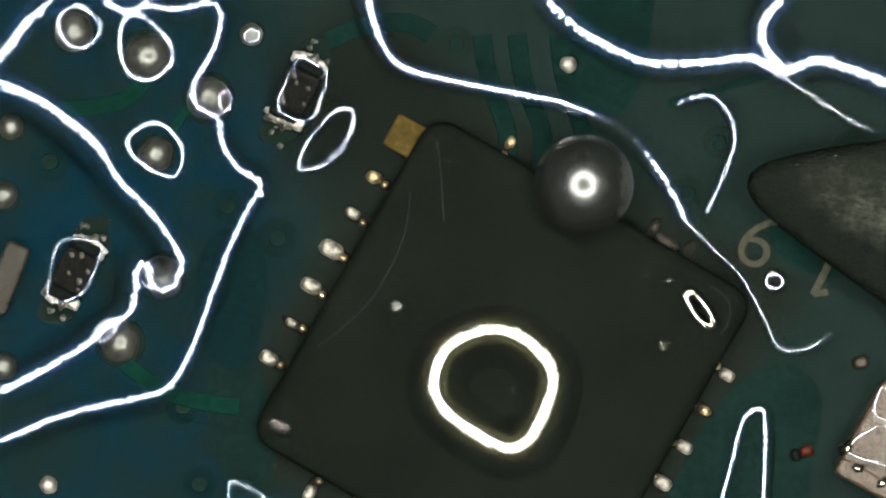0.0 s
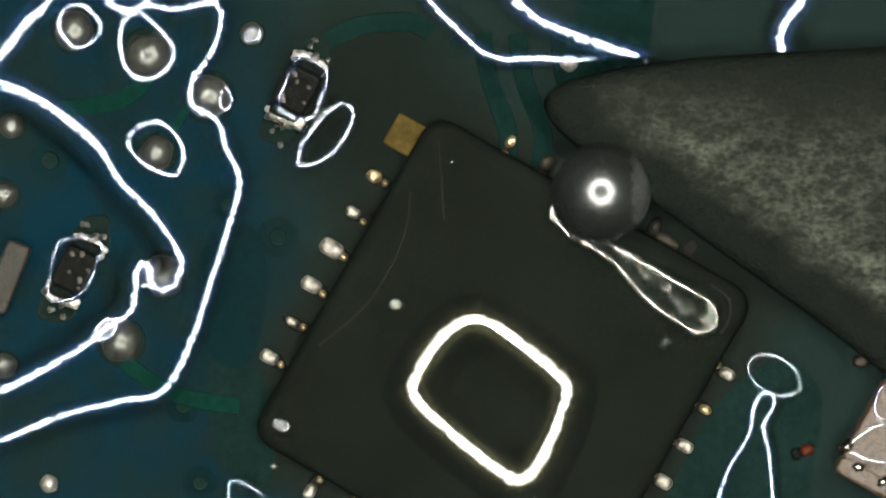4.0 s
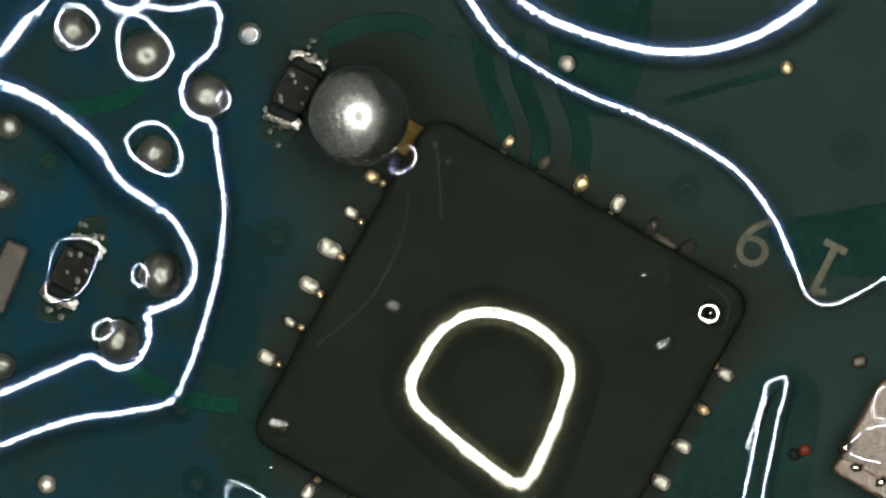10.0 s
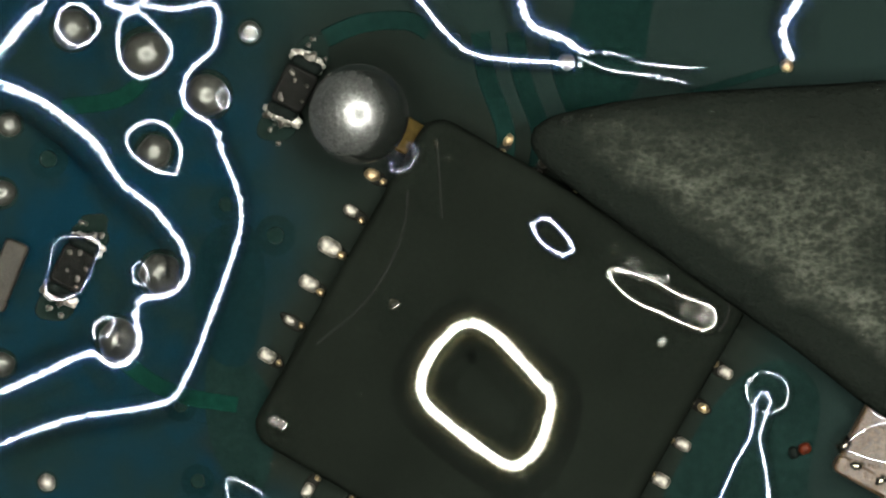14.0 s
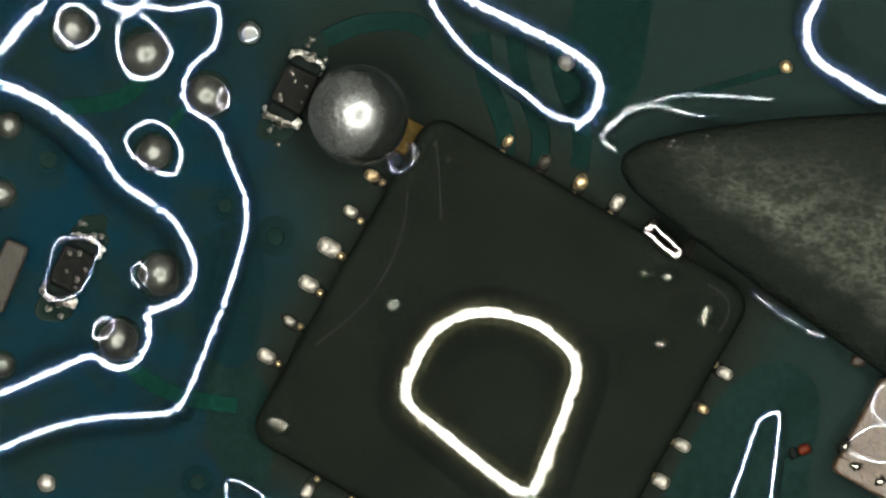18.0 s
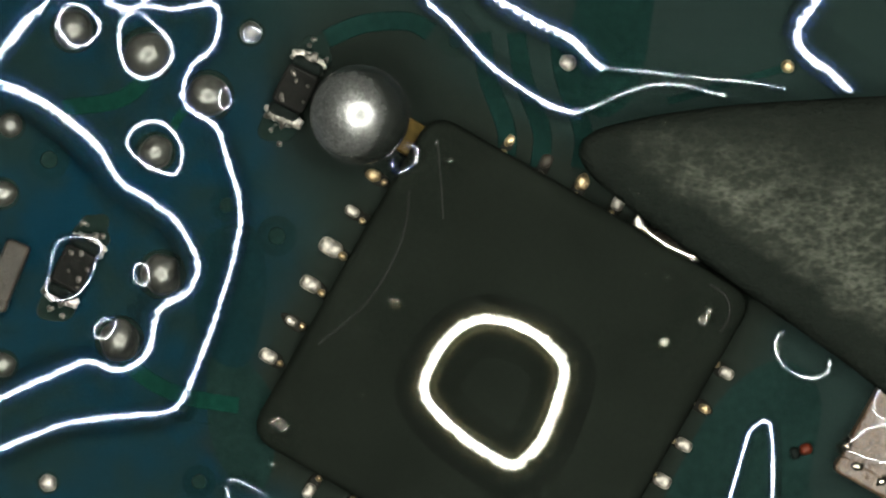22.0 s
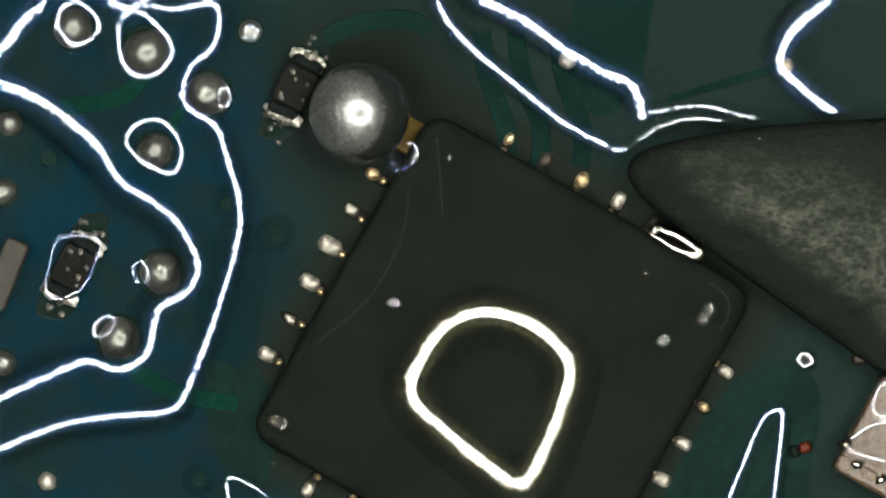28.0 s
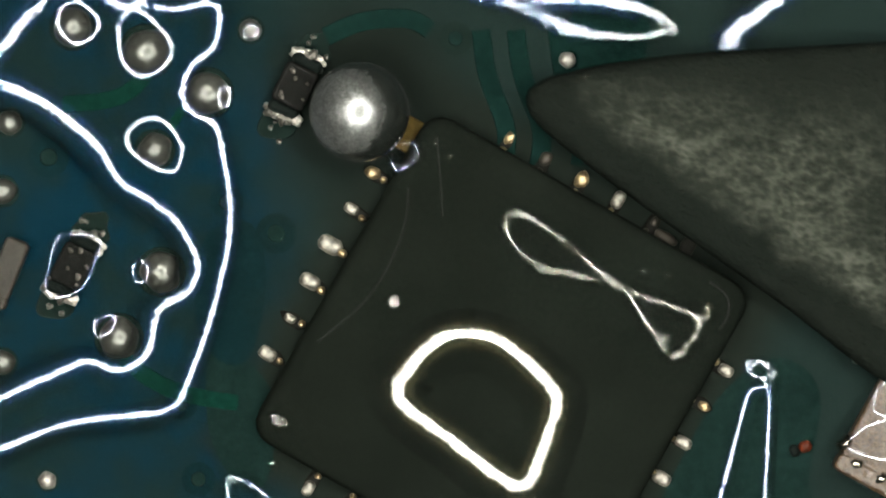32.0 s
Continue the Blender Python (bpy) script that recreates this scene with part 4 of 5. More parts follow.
    r_six = [(856, 552), (948, 573), (1018, 636), (1011, 698), (976, 792), (944, 866), (903, 862), (796, 777), (718, 705), (744, 623), (786, 574)]
    r_left = [(830, 590), (900, 612), (980, 690), (985, 720), (960, 800), (930, 858), (888, 848), (800, 780), (706, 705), (730, 645), (780, 600)]
    r_tilt = [(840, 573), (890, 604), (960, 680), (977, 710), (954, 788), (915, 824), (880, 814), (800, 756), (746, 700), (756, 641), (800, 586)]
    r_low = [(832, 594), (900, 616), (978, 686), (986, 716), (960, 796), (926, 848), (885, 838), (800, 775), (716, 703), (737, 648), (782, 606)]

    state(0, [(650, 0), (668, 60), (700, 110), (760, 135), (880, 160), (1000, 185), (1100, 235), (1170, 310), (1215, 395)],
          [(1215, 395), (1250, 430), (1310, 490), (1350, 560), (1380, 615), (1430, 618), (1470, 590)],
          [(965, 0), (1020, 50), (1090, 90), (1150, 112), (1250, 112), (1330, 105), (1390, 128), (1450, 110), (1530, 135), (1600, 165)],
          [(1330, 105), (1370, 130), (1430, 165), (1490, 205), (1570, 250)], [(1385, -10), (1350, 40), (1352, 80), (1388, 125)],
          r_small, oval_at(1238, 548, 34, 12, 55), oval_at(1371, 498, 14, 12, 0), drop_at(1342, 725, 1272, 1350), 0, 1, 0)
    state(1, gone, lost, gone, lost, off, r_slant, [(850, 230), (900, 290), (990, 335), (1050, 405), (1120, 480), (1200, 512), (1150, 522), (1070, 465), (1000, 390), (930, 325)],
          oval_at(1180, 612, 12, 10, 0), drop_at(1372, 660, 1290, 1345), 0.1, 0.55, 0)
    state(2, [(655, 0), (670, 60), (705, 115), (790, 125), (880, 165), (950, 210), (1000, 250), (1060, 275)],
          [(1060, 275), (1120, 270), (1160, 210), (1190, 165), (1240, 150), (1320, 165), (1460, 210)],
          [(965, 0), (1040, 50), (1100, 90), (1150, 125), (1230, 115), (1300, 100), (1365, 98), (1400, 130), (1450, 100), (1510, 115), (1570, 165)],
          [(1365, 100), (1390, 145), (1440, 145), (1505, 205)], [(1380, -10), (1360, 40), (1368, 75), (1372, 105)],
          [(u + 2, v + 6) for u, v in r_less], oval_at(1238, 548, 34, 12, 55), [(1268, 440), (1318, 500), (1370, 556), (1424, 590), (1433, 618), (1408, 640), (1374, 622), (1346, 566), (1304, 496)], drop_at(1345, 750, 1285, 1352), 0, 1, 0)
    state(3, [(680, 0), (780, 12), (880, 20), (950, 65), (1020, 110), (1100, 130), (1200, 135), (1280, 145), (1320, 180), (1370, 260)],
          [(1370, 260), (1400, 315), (1425, 360), (1450, 398)], [(930, 0), (1020, 25), (1120, 50), (1200, 75), (1270, 85), (1340, 55), (1410, 5)],
          [(1270, 85), (1310, 78), (1360, 45), (1410, 5)], off, r_large, oval_at(1255, 555, 22, 17, 30), oval_at(1366, 725, 80, 28, -68), [(1332, 800), (1330, 770), (1345, 700), (1380, 652), (1398, 660), (1400, 690), (1385, 740), (1345, 798)], 0.12, 0, 0)
    state(6, [(640, -20), (690, 35), (740, 62), (800, 62), (860, 38), (940, 5), (1000, -8)], [(1000, -8), (1040, 12), (1100, 34), (1150, 40), (1198, 26)],
          [(900, -40), (960, -20), (1040, 2), (1110, -2), (1170, 8), (1198, 26)], lost, [(1390, -20), (1350, 25), (1346, 55), (1365, 98)],
          r_six, [(955, 285), (1025, 275), (1095, 335), (1150, 390), (1248, 470), (1150, 425), (1080, 378), (1000, 370)], oval_at(1430, 622, 56, 24, -30), drop_at(1350, 732, 1292, 1358), 0.12, 0, 0)
    state(7, [(640, -5), (665, 28), (730, 55), (780, 95), (822, 112), (860, 75), (930, 32), (1000, 38)], [(1000, 38), (1060, 58), (1120, 68), (1185, 70)],
          [(930, -5), (1000, 5), (1060, 15), (1130, 28), (1185, 68)], lost, [(1360, -20), (1355, 0), (1347, 20), (1346, 38)],
          r_flat, [(840, 295), (950, 335), (1100, 420), (1200, 480), (1265, 550), (1245, 590), (1150, 530), (1020, 430), (920, 350)], oval_at(1352, 615, 38, 28, 0), drop_at(1312, 748, 1272, 1328), 1, 0, 1)
    state(8, [(740, 0), (800, 35), (880, 90), (960, 140), (1060, 190), (1160, 235), (1260, 285), (1350, 360)], [(1350, 360), (1410, 430), (1455, 482), (1500, 498), (1590, 502)],
          [(890, -10), (960, 45), (1050, 80), (1150, 95), (1230, 95), (1320, 75), (1400, 25), (1450, -15)], [(1230, 95), (1290, 84), (1350, 58), (1400, 25)], off,
          [(u + 8, v - 3) for u, v in r_less], oval_at(1264, 549, 6, 5, 0), oval_at(1357, 738, 84, 28, -68), [(1325, 825), (1318, 800), (1335, 715), (1372, 658), (1390, 662), (1390, 700), (1370, 760), (1332, 822)], 0.5, 0, 2)
    state(9, [(775, 0), (800, 40), (830, 90), (880, 135), (930, 150), (972, 172), (972, 205), (990, 240)], [(990, 240), (1020, 195), (1080, 165), (1150, 155), (1220, 172), (1290, 182)],
          [(860, 5), (910, 20), (950, 55), (968, 90), (950, 140), (978, 165)], [(978, 165), (1020, 160), (1080, 145), (1150, 138), (1255, 150)], [(1415, -5), (1387, 45), (1393, 95), (1445, 138)],
          r_slant, [(1020, 400), (1100, 440), (1170, 490), (1265, 540), (1240, 595), (1150, 525), (1080, 460)], oval_at(1378, 612, 56, 28, 38), drop_at(1325, 765, 1268, 1340), 0.18, 0, 2)
    state(10, [(830, 0), (880, 70), (940, 115), (1030, 165), (1130, 205), (1230, 255), (1310, 310), (1370, 390), (1408, 480)], [(1408, 480), (1430, 525), (1460, 540), (1500, 530), (1590, 480)],
          [(905, -10), (960, 28), (1050, 65), (1150, 90), (1240, 92), (1330, 70), (1400, 32), (1455, -10)], [(1240, 92), (1290, 84), (1350, 62), (1400, 32)], off,
          r_wide, oval_at(1255, 555, 14, 13, 0), slim(1322, 790, 1358, 700, 2), drop_at(1382, 670, 1312, 1345), 0, 0, 2)
    state(11, [(745, 0), (800, 70), (850, 125), (920, 180), (980, 220), (1010, 226)], [(1010, 226), (1050, 195), (1110, 172), (1170, 180), (1230, 195), (1300, 200)],
          [(870, 0), (920, 45), (970, 85), (1010, 120), (1035, 162)], [(1035, 162), (1080, 160), (1140, 155), (1200, 160), (1265, 175)], [(1445, -5), (1380, 45), (1355, 100), (1365, 130), (1400, 160)],
          r_mid, slim(1118, 396, 1198, 448, 8), slim(1352, 560, 1430, 576, 6), drop_at(1347, 745, 1280, 1352), 0.15, 0, 3)
    state(12, [(770, 0), (800, 60), (840, 110), (900, 160), (960, 200), (1010, 205), (1035, 235)], [(1035, 235), (1080, 205), (1130, 182), (1200, 185), (1260, 200), (1312, 205)],
          [(830, 0), (880, 30), (950, 75), (1000, 105), (1022, 135), (1010, 190)], [(1010, 195), (1060, 182), (1100, 168), (1140, 160), (1200, 165), (1285, 175)], [(1455, -5), (1400, 50), (1390, 100), (1410, 130), (1450, 165)],
          r_wide, slim(1124, 394, 1198, 446, 9), slim(1330, 530, 1435, 650, 12), drop_at(1347, 742, 1285, 1356), 0.28, 0, 3)
    state(13, [(755, 0), (800, 45), (850, 90), (885, 105), (950, 105), (1060, 110), (1150, 115)], [(1150, 115), (1190, 120), (1225, 145), (1265, 172)],
          [(910, 0), (950, 35), (1020, 65), (1090, 90), (1150, 112)], [(1150, 112), (1180, 125), (1205, 128), (1232, 122)], [(1420, -5), (1385, 45), (1380, 80), (1392, 112)],
          r_slant, [(975, 370), (1040, 415), (1100, 445), (1180, 490), (1265, 545), (1240, 590), (1150, 535), (1080, 460), (1000, 410)], oval_at(1370, 665, 50, 32, 30), [(1266, 900), (1288, 832), (1324, 772), (1331, 732), (1342, 702), (1364, 696), (1369, 718), (1351, 758), (1361, 800), (1369, 900)], 0.14, 0, 3)
    state(14, [(740, 0), (790, 60), (830, 92), (880, 105), (950, 110), (1020, 116)], [(1030, 105), (1080, 125), (1130, 132), (1200, 145), (1265, 175)],
          [(920, 0), (940, 45), (1000, 72), (1030, 95)], [(1030, 92), (1080, 95), (1140, 112), (1200, 120), (1240, 122)], [(1415, -5), (1387, 40), (1388, 75), (1400, 102)],
          r_tilt, [(1078, 480), (1140, 490), (1200, 520), (1265, 550), (1245, 585), (1170, 555), (1110, 525)], oval_at(1358, 695, 38, 36, 30), [(1266, 900), (1300, 822), (1326, 775), (1332, 740), (1339, 706), (1352, 694), (1363, 708), (1353, 745), (1345, 775), (1355, 830), (1363, 900)], 0.3, 0, 3)
    state(17, [(750, 0), (800, 75), (850, 120), (930, 170), (1000, 220), (1050, 253)], [(1050, 253), (1080, 245), (1130, 205), (1180, 195), (1230, 200), (1300, 208), (1322, 230)],
          [(850, 0), (900, 40), (960, 85), (1040, 130), (1080, 160), (1095, 187)], [(1095, 187), (1150, 183), (1230, 177), (1310, 180), (1390, 183)], [(1455, -5), (1422, 55), (1430, 105), (1490, 150), (1575, 205)],
          r_six, slim(1150, 422, 1228, 452, 9), oval_at(1428, 603, 76, 34, 30), drop_at(1362, 722, 1275, 1360), 0.17, 0, 2)
    state(18, [(760, 0), (800, 60), (850, 110), (920, 160), (980, 205), (1020, 215)], [(1090, 255), (1072, 262), (1068, 238), (1105, 205), (1160, 188), (1220, 203), (1310, 215)],
          [(830, 0), (900, 35), (980, 75), (1035, 110), (1060, 150), (1045, 205), (1020, 215)], [(1085, 230), (1110, 195), (1160, 180), (1210, 168), (1290, 172), (1362, 176)], [(1445, -5), (1425, 55), (1450, 110), (1510, 150), (1575, 190)],
          r_six, slim(1150, 405, 1200, 450, 8), slim(1330, 515, 1460, 600, 6), drop_at(1368, 732, 1288, 1362), 0.36, 0, 2)
    state(19, [(770, 0), (800, 50), (840, 100), (900, 155), (980, 205), (1050, 245)], [(1050, 245), (1080, 265), (1105, 222), (1150, 195), (1200, 188), (1270, 205)],
          [(830, -10), (900, 25), (980, 85), (1040, 130), (1075, 170), (1065, 240)], [(1080, 235), (1110, 208), (1150, 192), (1200, 186), (1260, 200)], [(1470, 0), (1380, 50), (1345, 110), (1365, 170), (1420, 183), (1520, 185), (1565, 208)],
          r_six, slim(1150, 415, 1215, 455, 9), oval_at(1465, 615, 12, 9, 30), drop_at(1396, 655, 1288, 1362), 0.25, 0, 2)
    state(20, [(770, 0), (820, 65), (870, 110), (920, 142), (955, 150), (1000, 130)], [(1000, 130), (1040, 115), (1100, 105), (1180, 102), (1230, 96)],
          [(930, 0), (980, 40), (1060, 60), (1130, 62)], [(1130, 62), (1170, 65), (1210, 75), (1238, 92)], [(1430, -5), (1405, 55), (1352, 102), (1370, 140), (1412, 165)],
          r_wide, slim(1082, 350, 1258, 480, 8), oval_at(1404, 650, 30, 24, 60), drop_at(1360, 755, 1295, 1372), 0.13, 0, 4)
    state(21, [(680, 0), (740, 50), (800, 110), (860, 160), (905, 190)], [(905, 190), (940, 165), (990, 135), (1040, 132), (1100, 145), (1170, 168)],
          [(840, 0), (880, 40), (905, 85), (940, 103)], [(940, 103), (1000, 108), (1050, 120), (1110, 138), (1165, 150)], [(1485, -5), (1420, 35), (1388, 72), (1375, 105)],
          r_mid, [(1000, 345), (1100, 400), (1180, 460), (1260, 530), (1245, 580), (1150, 510), (1060, 420)], oval_at(1340, 628, 20, 14, 30), drop_at(1327, 735, 1262, 1348), 0.68, 0, 4)
    state(22, [(750, 0), (800, 45), (860, 110), (920, 155), (980, 190), (1020, 200)], [(1020, 200), (1060, 185), (1120, 160), (1190, 150), (1280, 170), (1372, 205)],
          [(880, 0), (950, 40), (1010, 70), (1040, 100), (1060, 120)], [(1060, 120), (1150, 128), (1250, 140), (1340, 148), (1388, 160)], [(1445, -5), (1410, 55), (1428, 98), (1480, 140), (1512, 180)],
          r_mid, slim(1128, 390, 1238, 456, 10), oval_at(1420, 628, 54, 36, 35), drop_at(1353, 748, 1285, 1366), 0.24, 0, 4)
    state(23, [(740, 0), (800, 50), (880, 125), (960, 185), (1050, 240), (1150, 300), (1240, 352)], [(1250, 355), (1290, 395), (1320, 470), (1350, 530), (1385, 578), (1425, 602), (1480, 616), (1545, 610)],
          [(850, 0), (930, 50), (1000, 90), (1090, 110), (1170, 130), (1215, 165), (1185, 230)], [(1190, 232), (1240, 210), (1300, 205), (1310, 260), (1260, 350)], [(1455, -5), (1385, 75), (1370, 110), (1410, 165), (1470, 210), (1500, 262), (1580, 262)],
          r_less, oval_at(1194, 437, 7, 5, 25), [(1416, 602), (1450, 606), (1488, 617), (1452, 638), (1422, 653), (1414, 630)], drop_at(1366, 742, 1288, 1376), 0.42, 0, 4)
    state(24, [(745, 0), (800, 65), (860, 125), (910, 160), (958, 168), (985, 190)], [(985, 190), (1010, 175), (1050, 145), (1110, 138), (1190, 150), (1280, 170)],
          [(870, -5), (930, 20), (965, 55), (978, 100), (960, 150)], [(965, 150), (1000, 140), (1050, 125), (1120, 122), (1250, 137)], [(1445, -5), (1412, 50), (1415, 90), (1442, 120)],
          r_wide, slim(1090, 366, 1168, 412, 8), slim(1335, 540, 1445, 652, 12), drop_at(1358, 747, 1285, 1370), 0.3, 0, 4)
    state(25, [(745, 0), (790, 50), (840, 90), (880, 103), (960, 103), (1030, 97)], [(1030, 97), (1080, 118), (1130, 135), (1200, 150), (1250, 170)],
          [(910, 0), (960, 45), (1020, 90), (1040, 96)], [(1040, 96), (1090, 100), (1150, 118), (1230, 128)], [(1450, -5), (1417, 35), (1415, 65), (1424, 95)],
          r_slant, [(972, 378), (1000, 385), (1060, 430), (1150, 478), (1262, 535), (1250, 575), (1180, 542), (1120, 502), (1068, 450), (1000, 425), (972, 398)], oval_at(1385, 662, 52, 30, 25), [(1268, 900), (1300, 842), (1333, 782), (1341, 742), (1337, 716), (1360, 711), (1384, 716), (1374, 745), (1352, 785), (1360, 830), (1369, 900)], 0.25, 0, 4)
    state(28, [(770, 0), (800, 50), (850, 100), (930, 165), (1000, 220), (1085, 265)], [(1085, 265), (1120, 262), (1160, 230), (1220, 212), (1290, 220), (1342, 245)],
          [(850, 0), (930, 40), (1000, 90), (1070, 130), (1120, 155), (1135, 205)], [(1135, 207), (1180, 195), (1250, 190), (1310, 205), (1370, 220)], [(1465, -5), (1400, 55), (1380, 110), (1410, 150), (1490, 215)],
          r_wide, slim(1158, 410, 1236, 450, 10), oval_at(1426, 638, 11, 8, 20), drop_at(1374, 728, 1282, 1368), 0.24, 0, 4)
    state(29, [(775, 0), (800, 55), (850, 100), (930, 165), (1000, 205), (1050, 250), (1095, 277)], [(1095, 277), (1120, 255), (1160, 215), (1200, 205), (1250, 212), (1300, 230)],
          [(845, -5), (920, 40), (990, 90), (1050, 140), (1100, 180), (1120, 210)], [(1120, 210), (1160, 203), (1200, 190), (1260, 193), (1300, 205)], [(1475, -5), (1400, 50), (1372, 105), (1390, 155), (1435, 200)],
          r_wide, slim(1152, 405, 1218, 460, 12), oval_at(1355, 523, 20, 8, 10), drop_at(1402, 655, 1285, 1372), 0.25, 0, 4)
    state(30, gone, lost, gone, lost, off, r_low, [(795, 290), (870, 318), (960, 378), (1040, 432), (1092, 486), (1040, 472), (960, 432), (870, 380), (812, 322)],
          oval_at(1366, 615, 22, 44, 8), drop_at(1337, 738, 1288, 1358), 0.15, 0, 4)
    state(31, [(690, 0), (740, 25), (800, 75), (870, 140), (940, 195), (1000, 255), (1060, 325), (1120, 345), (1180, 340), (1240, 360), (1285, 400)],
          [(1285, 400), (1310, 480), (1345, 550), (1355, 640), (1370, 665), (1430, 632), (1580, 598)],
          [(880, 0), (950, 35), (1020, 85), (1080, 130), (1130, 152), (1210, 155), (1330, 172), (1410, 180)], [(1250, 360), (1275, 300), (1300, 255), (1295, 215), (1260, 200)], [(1415, -5), (1405, 60), (1440, 110), (1500, 160), (1580, 205)],
          r_less, [(1188, 450), (1235, 478), (1280, 515), (1286, 556), (1264, 584), (1228, 548), (1196, 492)], slim(1300, 395, 1410, 352, 12), drop_at(1340, 722, 1265, 1345), 0.97, 0, 4)
    state(32, [(800, -30), (860, -2), (920, 12), (1000, 50), (1050, 62)], [(1050, 62), (1110, 66), (1150, 64), (1186, 54)],
          [(880, -20), (960, -2), (1060, 2), (1130, 15)], [(1130, 15), (1155, 25), (1175, 38), (1188, 54)], [(1385, -10), (1310, 45), (1290, 75), (1330, 140)],
          r_left, [(900, 385), (930, 380), (1000, 430), (1080, 495), (1140, 525), (1210, 550), (1238, 572), (1195, 632), (1150, 580), (1100, 512), (1030, 490), (960, 475), (915, 440), (893, 400)],
          oval_at(1345, 655, 20, 14, 20), drop_at(1350, 685, 1268, 1352), 0.06, 0, 4)

    # the wide film's edge: drawn in, bulging, and caught on the oval drop
    slack = [(250, 0), (275, 12), (330, 14), (372, 3), (388, 20), (385, 60), (376, 92), (348, 112), (326, 145), (324, 178), (342, 203), (374, 218), (388, 290), (397, 370), (386, 480), (358, 585), (323, 682), (293, 716), (215, 732), (120, 748), (0, 792), (-40, 808)]
    bulge = [(250, 0), (275, 12), (330, 14), (372, 3), (388, 20), (386, 60), (378, 92), (348, 112), (330, 145), (328, 178), (348, 200), (380, 218), (412, 278), (472, 322), (500, 375), (486, 420), (420, 505), (350, 640), (300, 705), (215, 722), (105, 745), (0, 785), (-40, 800)]
    late_slack = [(250, 0), (275, 12), (330, 14), (372, 3), (388, 20), (385, 60), (376, 90), (348, 108), (326, 145), (324, 178), (346, 202), (380, 220), (396, 295), (403, 370), (396, 455), (366, 580), (326, 690), (298, 726), (228, 737), (120, 753), (0, 799), (-40, 816)]
    late_bulge = [(250, 0), (275, 12), (330, 14), (372, 3), (388, 20), (388, 60), (380, 88), (348, 104), (330, 145), (328, 178), (350, 200), (385, 220), (430, 293), (484, 340), (497, 388), (484, 432), (430, 540), (384, 622), (342, 712), (300, 738), (212, 737), (105, 753), (0, 797), (-40, 815)]
    caught = [(250, 0), (275, 12), (330, 14), (372, 3), (390, 20), (388, 60), (370, 105), (348, 140), (344, 175), (362, 195), (384, 205), (395, 255), (422, 297), (462, 325), (440, 370), (402, 450), (366, 550), (330, 640), (290, 692), (215, 712), (110, 738), (0, 785), (-40, 800)]
    eased = [(250, 0), (275, 12), (330, 14), (372, 3), (390, 20), (388, 60), (366, 108), (342, 142), (338, 176), (356, 198), (382, 206), (400, 260), (424, 318), (414, 372), (380, 480), (340, 600), (290, 692), (215, 712), (110, 738), (0, 785), (-40, 800)]
    start_line = [(-30, 140), (0, 153), (60, 177), (125, 220), (175, 265), (212, 322)]
    films = [
        start_line + [(265, 375), (305, 430), (321, 465), (308, 502), (280, 510), (264, 490), (262, 470), (246, 470), (240, 500), (231, 548), (185, 580), (150, 610), (80, 650), (0, 690), (-30, 705)],
        start_line + [(270, 375), (318, 428), (332, 470), (318, 510), (286, 525), (264, 510), (256, 475), (243, 468), (235, 500), (234, 550), (205, 572), (165, 592), (140, 620), (80, 650), (0, 687), (-30, 702)],
        start_line + [(262, 357), (312, 398), (344, 468), (326, 522), (280, 545), (262, 556), (262, 600), (240, 638), (205, 650), (172, 632), (158, 628), (80, 660), (0, 694), (-30, 708)],
        start_line + [(270, 370), (315, 425), (331, 470), (312, 513), (268, 525), (246, 532), (241, 570), (246, 602), (230, 635), (202, 645), (170, 626), (158, 622), (80, 656), (0, 692), (-30, 706)],
        start_line + [(262, 355), (313, 395), (349, 464), (332, 514), (282, 547), (270, 590), (256, 630), (214, 653), (180, 645), (150, 638), (80, 666), (0, 702), (-30, 716)]]
    opening = ((0, 0), (0.1, 0), (0.3, 3), (0.6, 3), (0.8, 1), (1, 1), (1.3, 1), (1.5, 2), (2, 2), (2.1, 2), (2.3, 1), (2.6, 1), (2.8, 3), (3, 3), (3.3, 6), (3.5, 6),
        (4, 13), (4.5, 12), (5, 13), (5.4, 0), (5.6, 0), (5.9, 6), (6, 6))
    ball_comes = ((6.2, 7), (7, 7), (7.2, 7), (7.5, 0), (7.8, 8), (8.1, 8), (8.5, 13), (8.9, 9), (9, 9), (9.2, 7), (9.4, 8), (9.6, 10), (10.1, 10), (10.5, 13), (10.9, 11), (11, 11))
    strokes = ((11.3, 12), (11.5, 14), (11.9, 12), (12.1, 12), (12.3, 10), (12.6, 10), (12.9, 13), (13, 13), (13.3, 10), (13.5, 10), (13.8, 14), (14, 14), (14.5, 17), (15, 12), (15.6, 17), (16.1, 13),
        (16.5, 23))
    more_strokes = ((16.8, 17), (17, 17), (17.5, 18), (18, 18), (18.5, 18), (18.9, 19), (19.1, 19), (19.5, 23), (19.9, 20), (20, 20), (20.4, 24), (20.6, 24), (20.9, 21), (21, 21))
    late_strokes = ((21.4, 10), (21.6, 10), (21.9, 22), (22, 22), (22.5, 20), (22.9, 23), (23, 23), (23.1, 23), (23.5, 20), (23.9, 24), (24, 24), (24.3, 10), (24.5, 10), (24.8, 25), (25, 25), (25.5, 23),
        (26, 20), (26.5, 17), (27, 25))
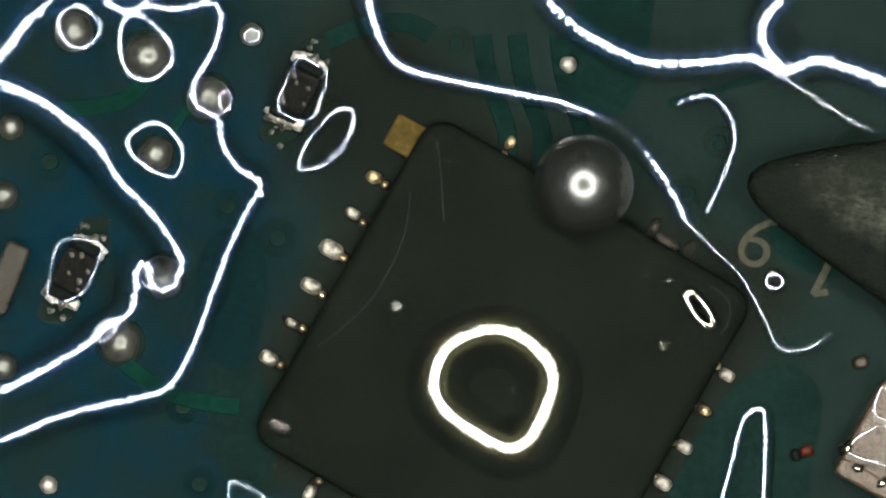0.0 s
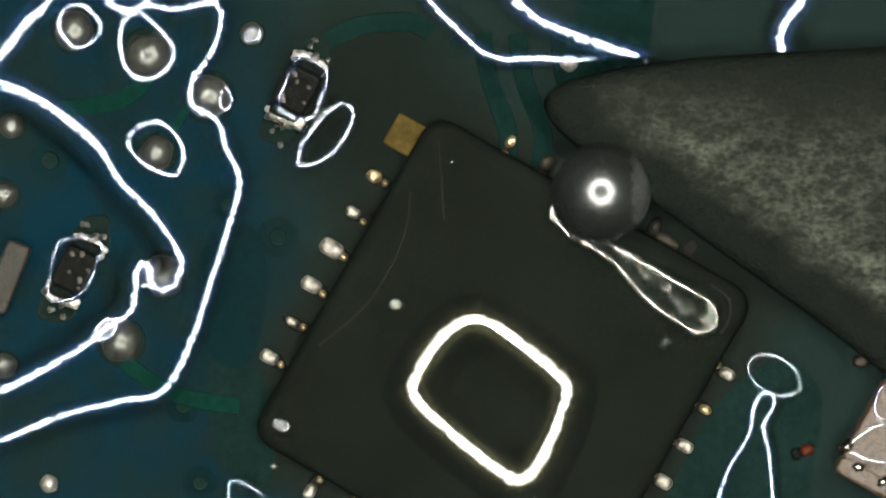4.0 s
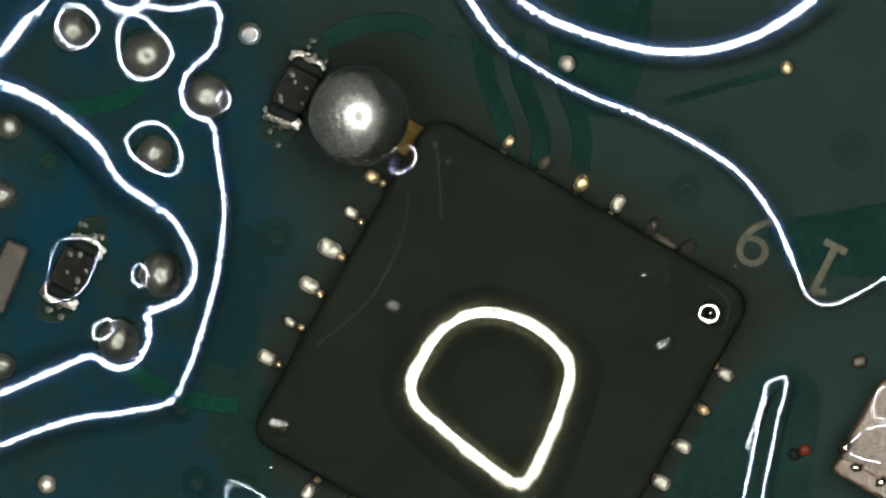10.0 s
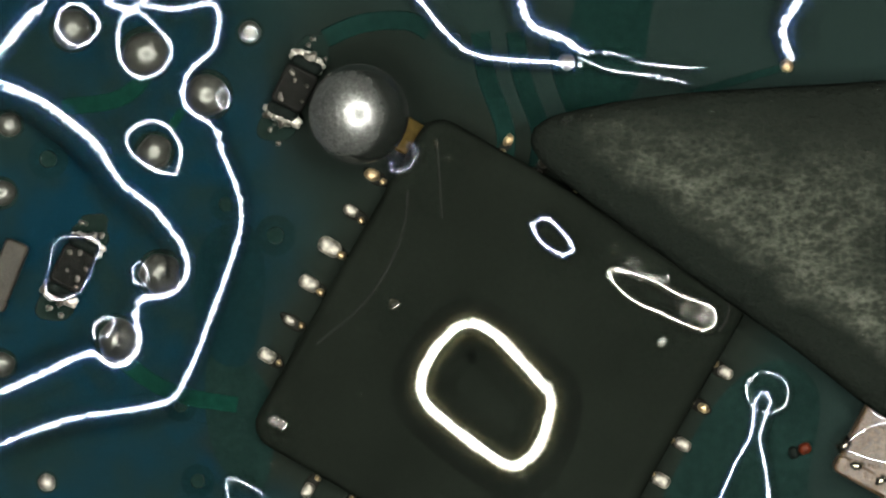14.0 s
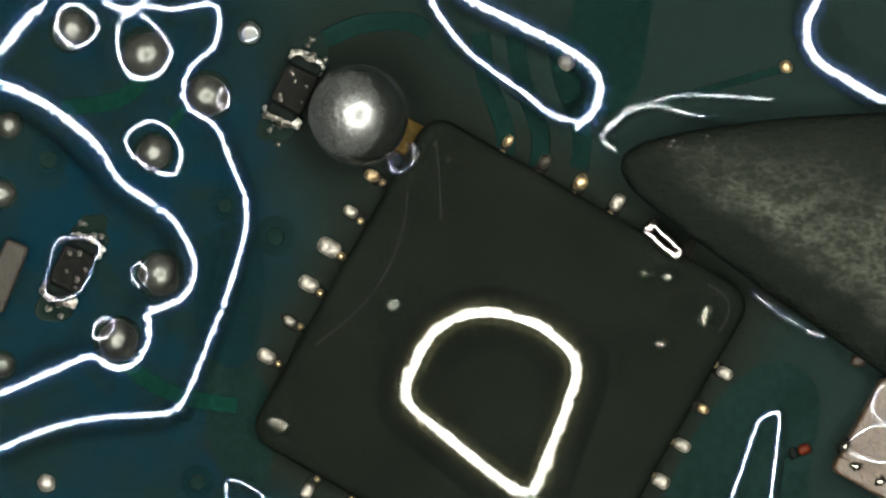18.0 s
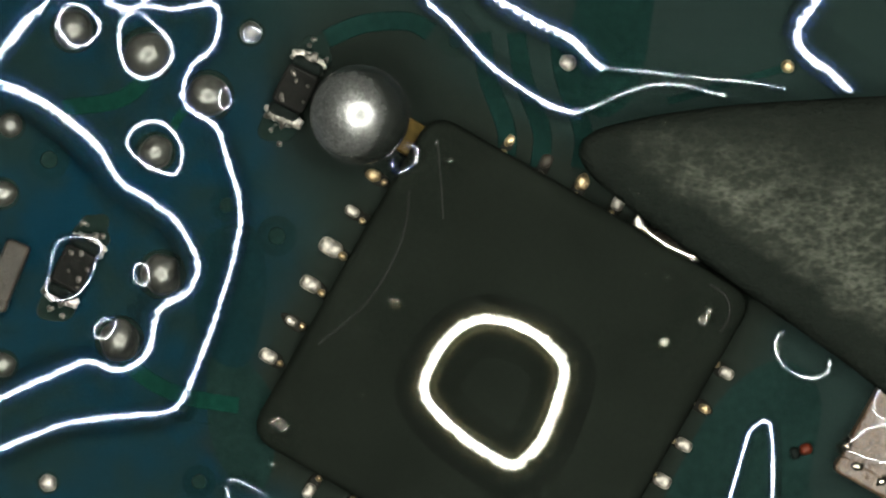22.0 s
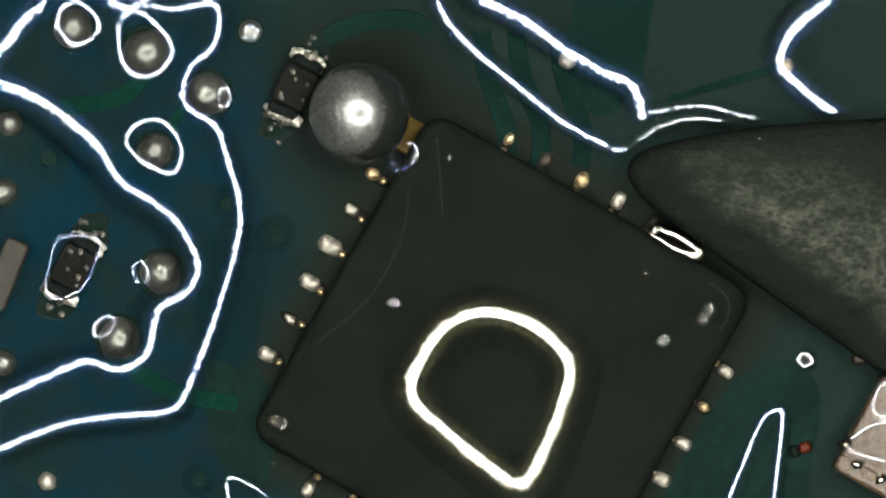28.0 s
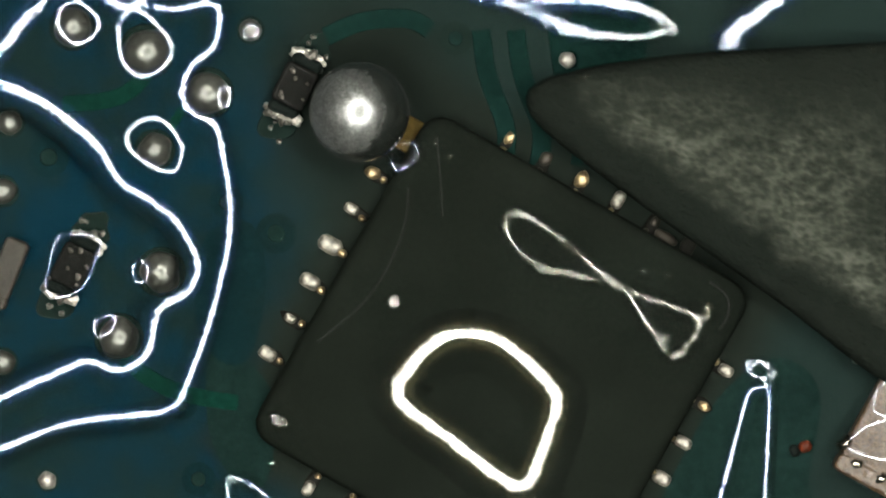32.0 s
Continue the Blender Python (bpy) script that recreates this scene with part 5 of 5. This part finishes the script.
    closing = ((27.5, 28), (28, 28), (28.8, 29), (29, 29), (29.4, 18), (29.8, 32), (30, 30), (30.2, 30), (30.4, 32), (30.7, 9), (31, 31), (31.05, 31), (31.2, 8), (31.4, 8), (31.6, 8), (31.8, 1),
        (32, 32))
    plan = opening + ball_comes + strokes + more_strokes + late_strokes + closing

    def blend(b, e, t):
        """The wide film's edge, b of the way from drawn in to bulging; before the ball has passed, e of the way to being caught."""
        p, q = (wide.divide(c) for c in ((eased, caught) if t < 6.1 else (slack, bulge) if t < 15 else (late_slack, late_bulge)))
        return [tuple(x) for x in p + (q - p) * (e if t < 6.1 else b)]

    for edge, kind in ((rim, "rim"), (tail, "tail"), (arc, "arc"), (crest, "crest"), (bay, "bay"), (ring, "ring"), (bead, "bead"), (curl, "curl"), (tear, "tear")):
        edge.key([(t, states[k][kind]) for t, k in plan])
    drawn = {0: [(1205, 182), (1255, 170), (1290, 205), (1300, 250), (1280, 310), (1252, 372)], 14: [(946, 396), (966, 388), (994, 410), (1010, 436), (1001, 450), (972, 440), (947, 414), (944, 398)],
             23: [(1196, 200), (1236, 222), (1250, 262), (1240, 300), (1252, 330), (1266, 352)], 31: [(1330, 205), (1305, 245), (1290, 290), (1278, 330), (1262, 354)]}
    strand.key([(t, drawn.get(k, lost)) for t, k in plan])
    wide.key([(t, blend(states[k]["wide"][0] if k > 2 else 0.4, states[k]["wide"][1], t)) for t, k in plan])
    inner.key([(t, films[0 if t < 6.1 else 1 if t < 7.6 else states[k]["inner"] if states[k]["inner"] > 1 and t < 19 else 4 if t > 19 else 2]) for t, k in plan])

    # the bubbles ride in the squeezed bead and sink with it
    home = {ob: ob.matrix_world.copy() for ob in foam}
    afloat = {7: (-30, -14), 9: (18, 14), 13: (0, 0), 14: (26, 20), 21: (8, -10), 30: (50, 50), 31: (30, 4)}
    for n, ob in enumerate(foam):
        path = []
        for t, k in plan:
            du, dv = afloat.get(k, (20, 12))
            path.append((t, Matrix.Translation(Vector((du * (1 - n / 12), -dv * (1 - n / 12), 0 if k in afloat else -18)) * STEP) @ home[ob]))
        walk(ob, path)


motions()
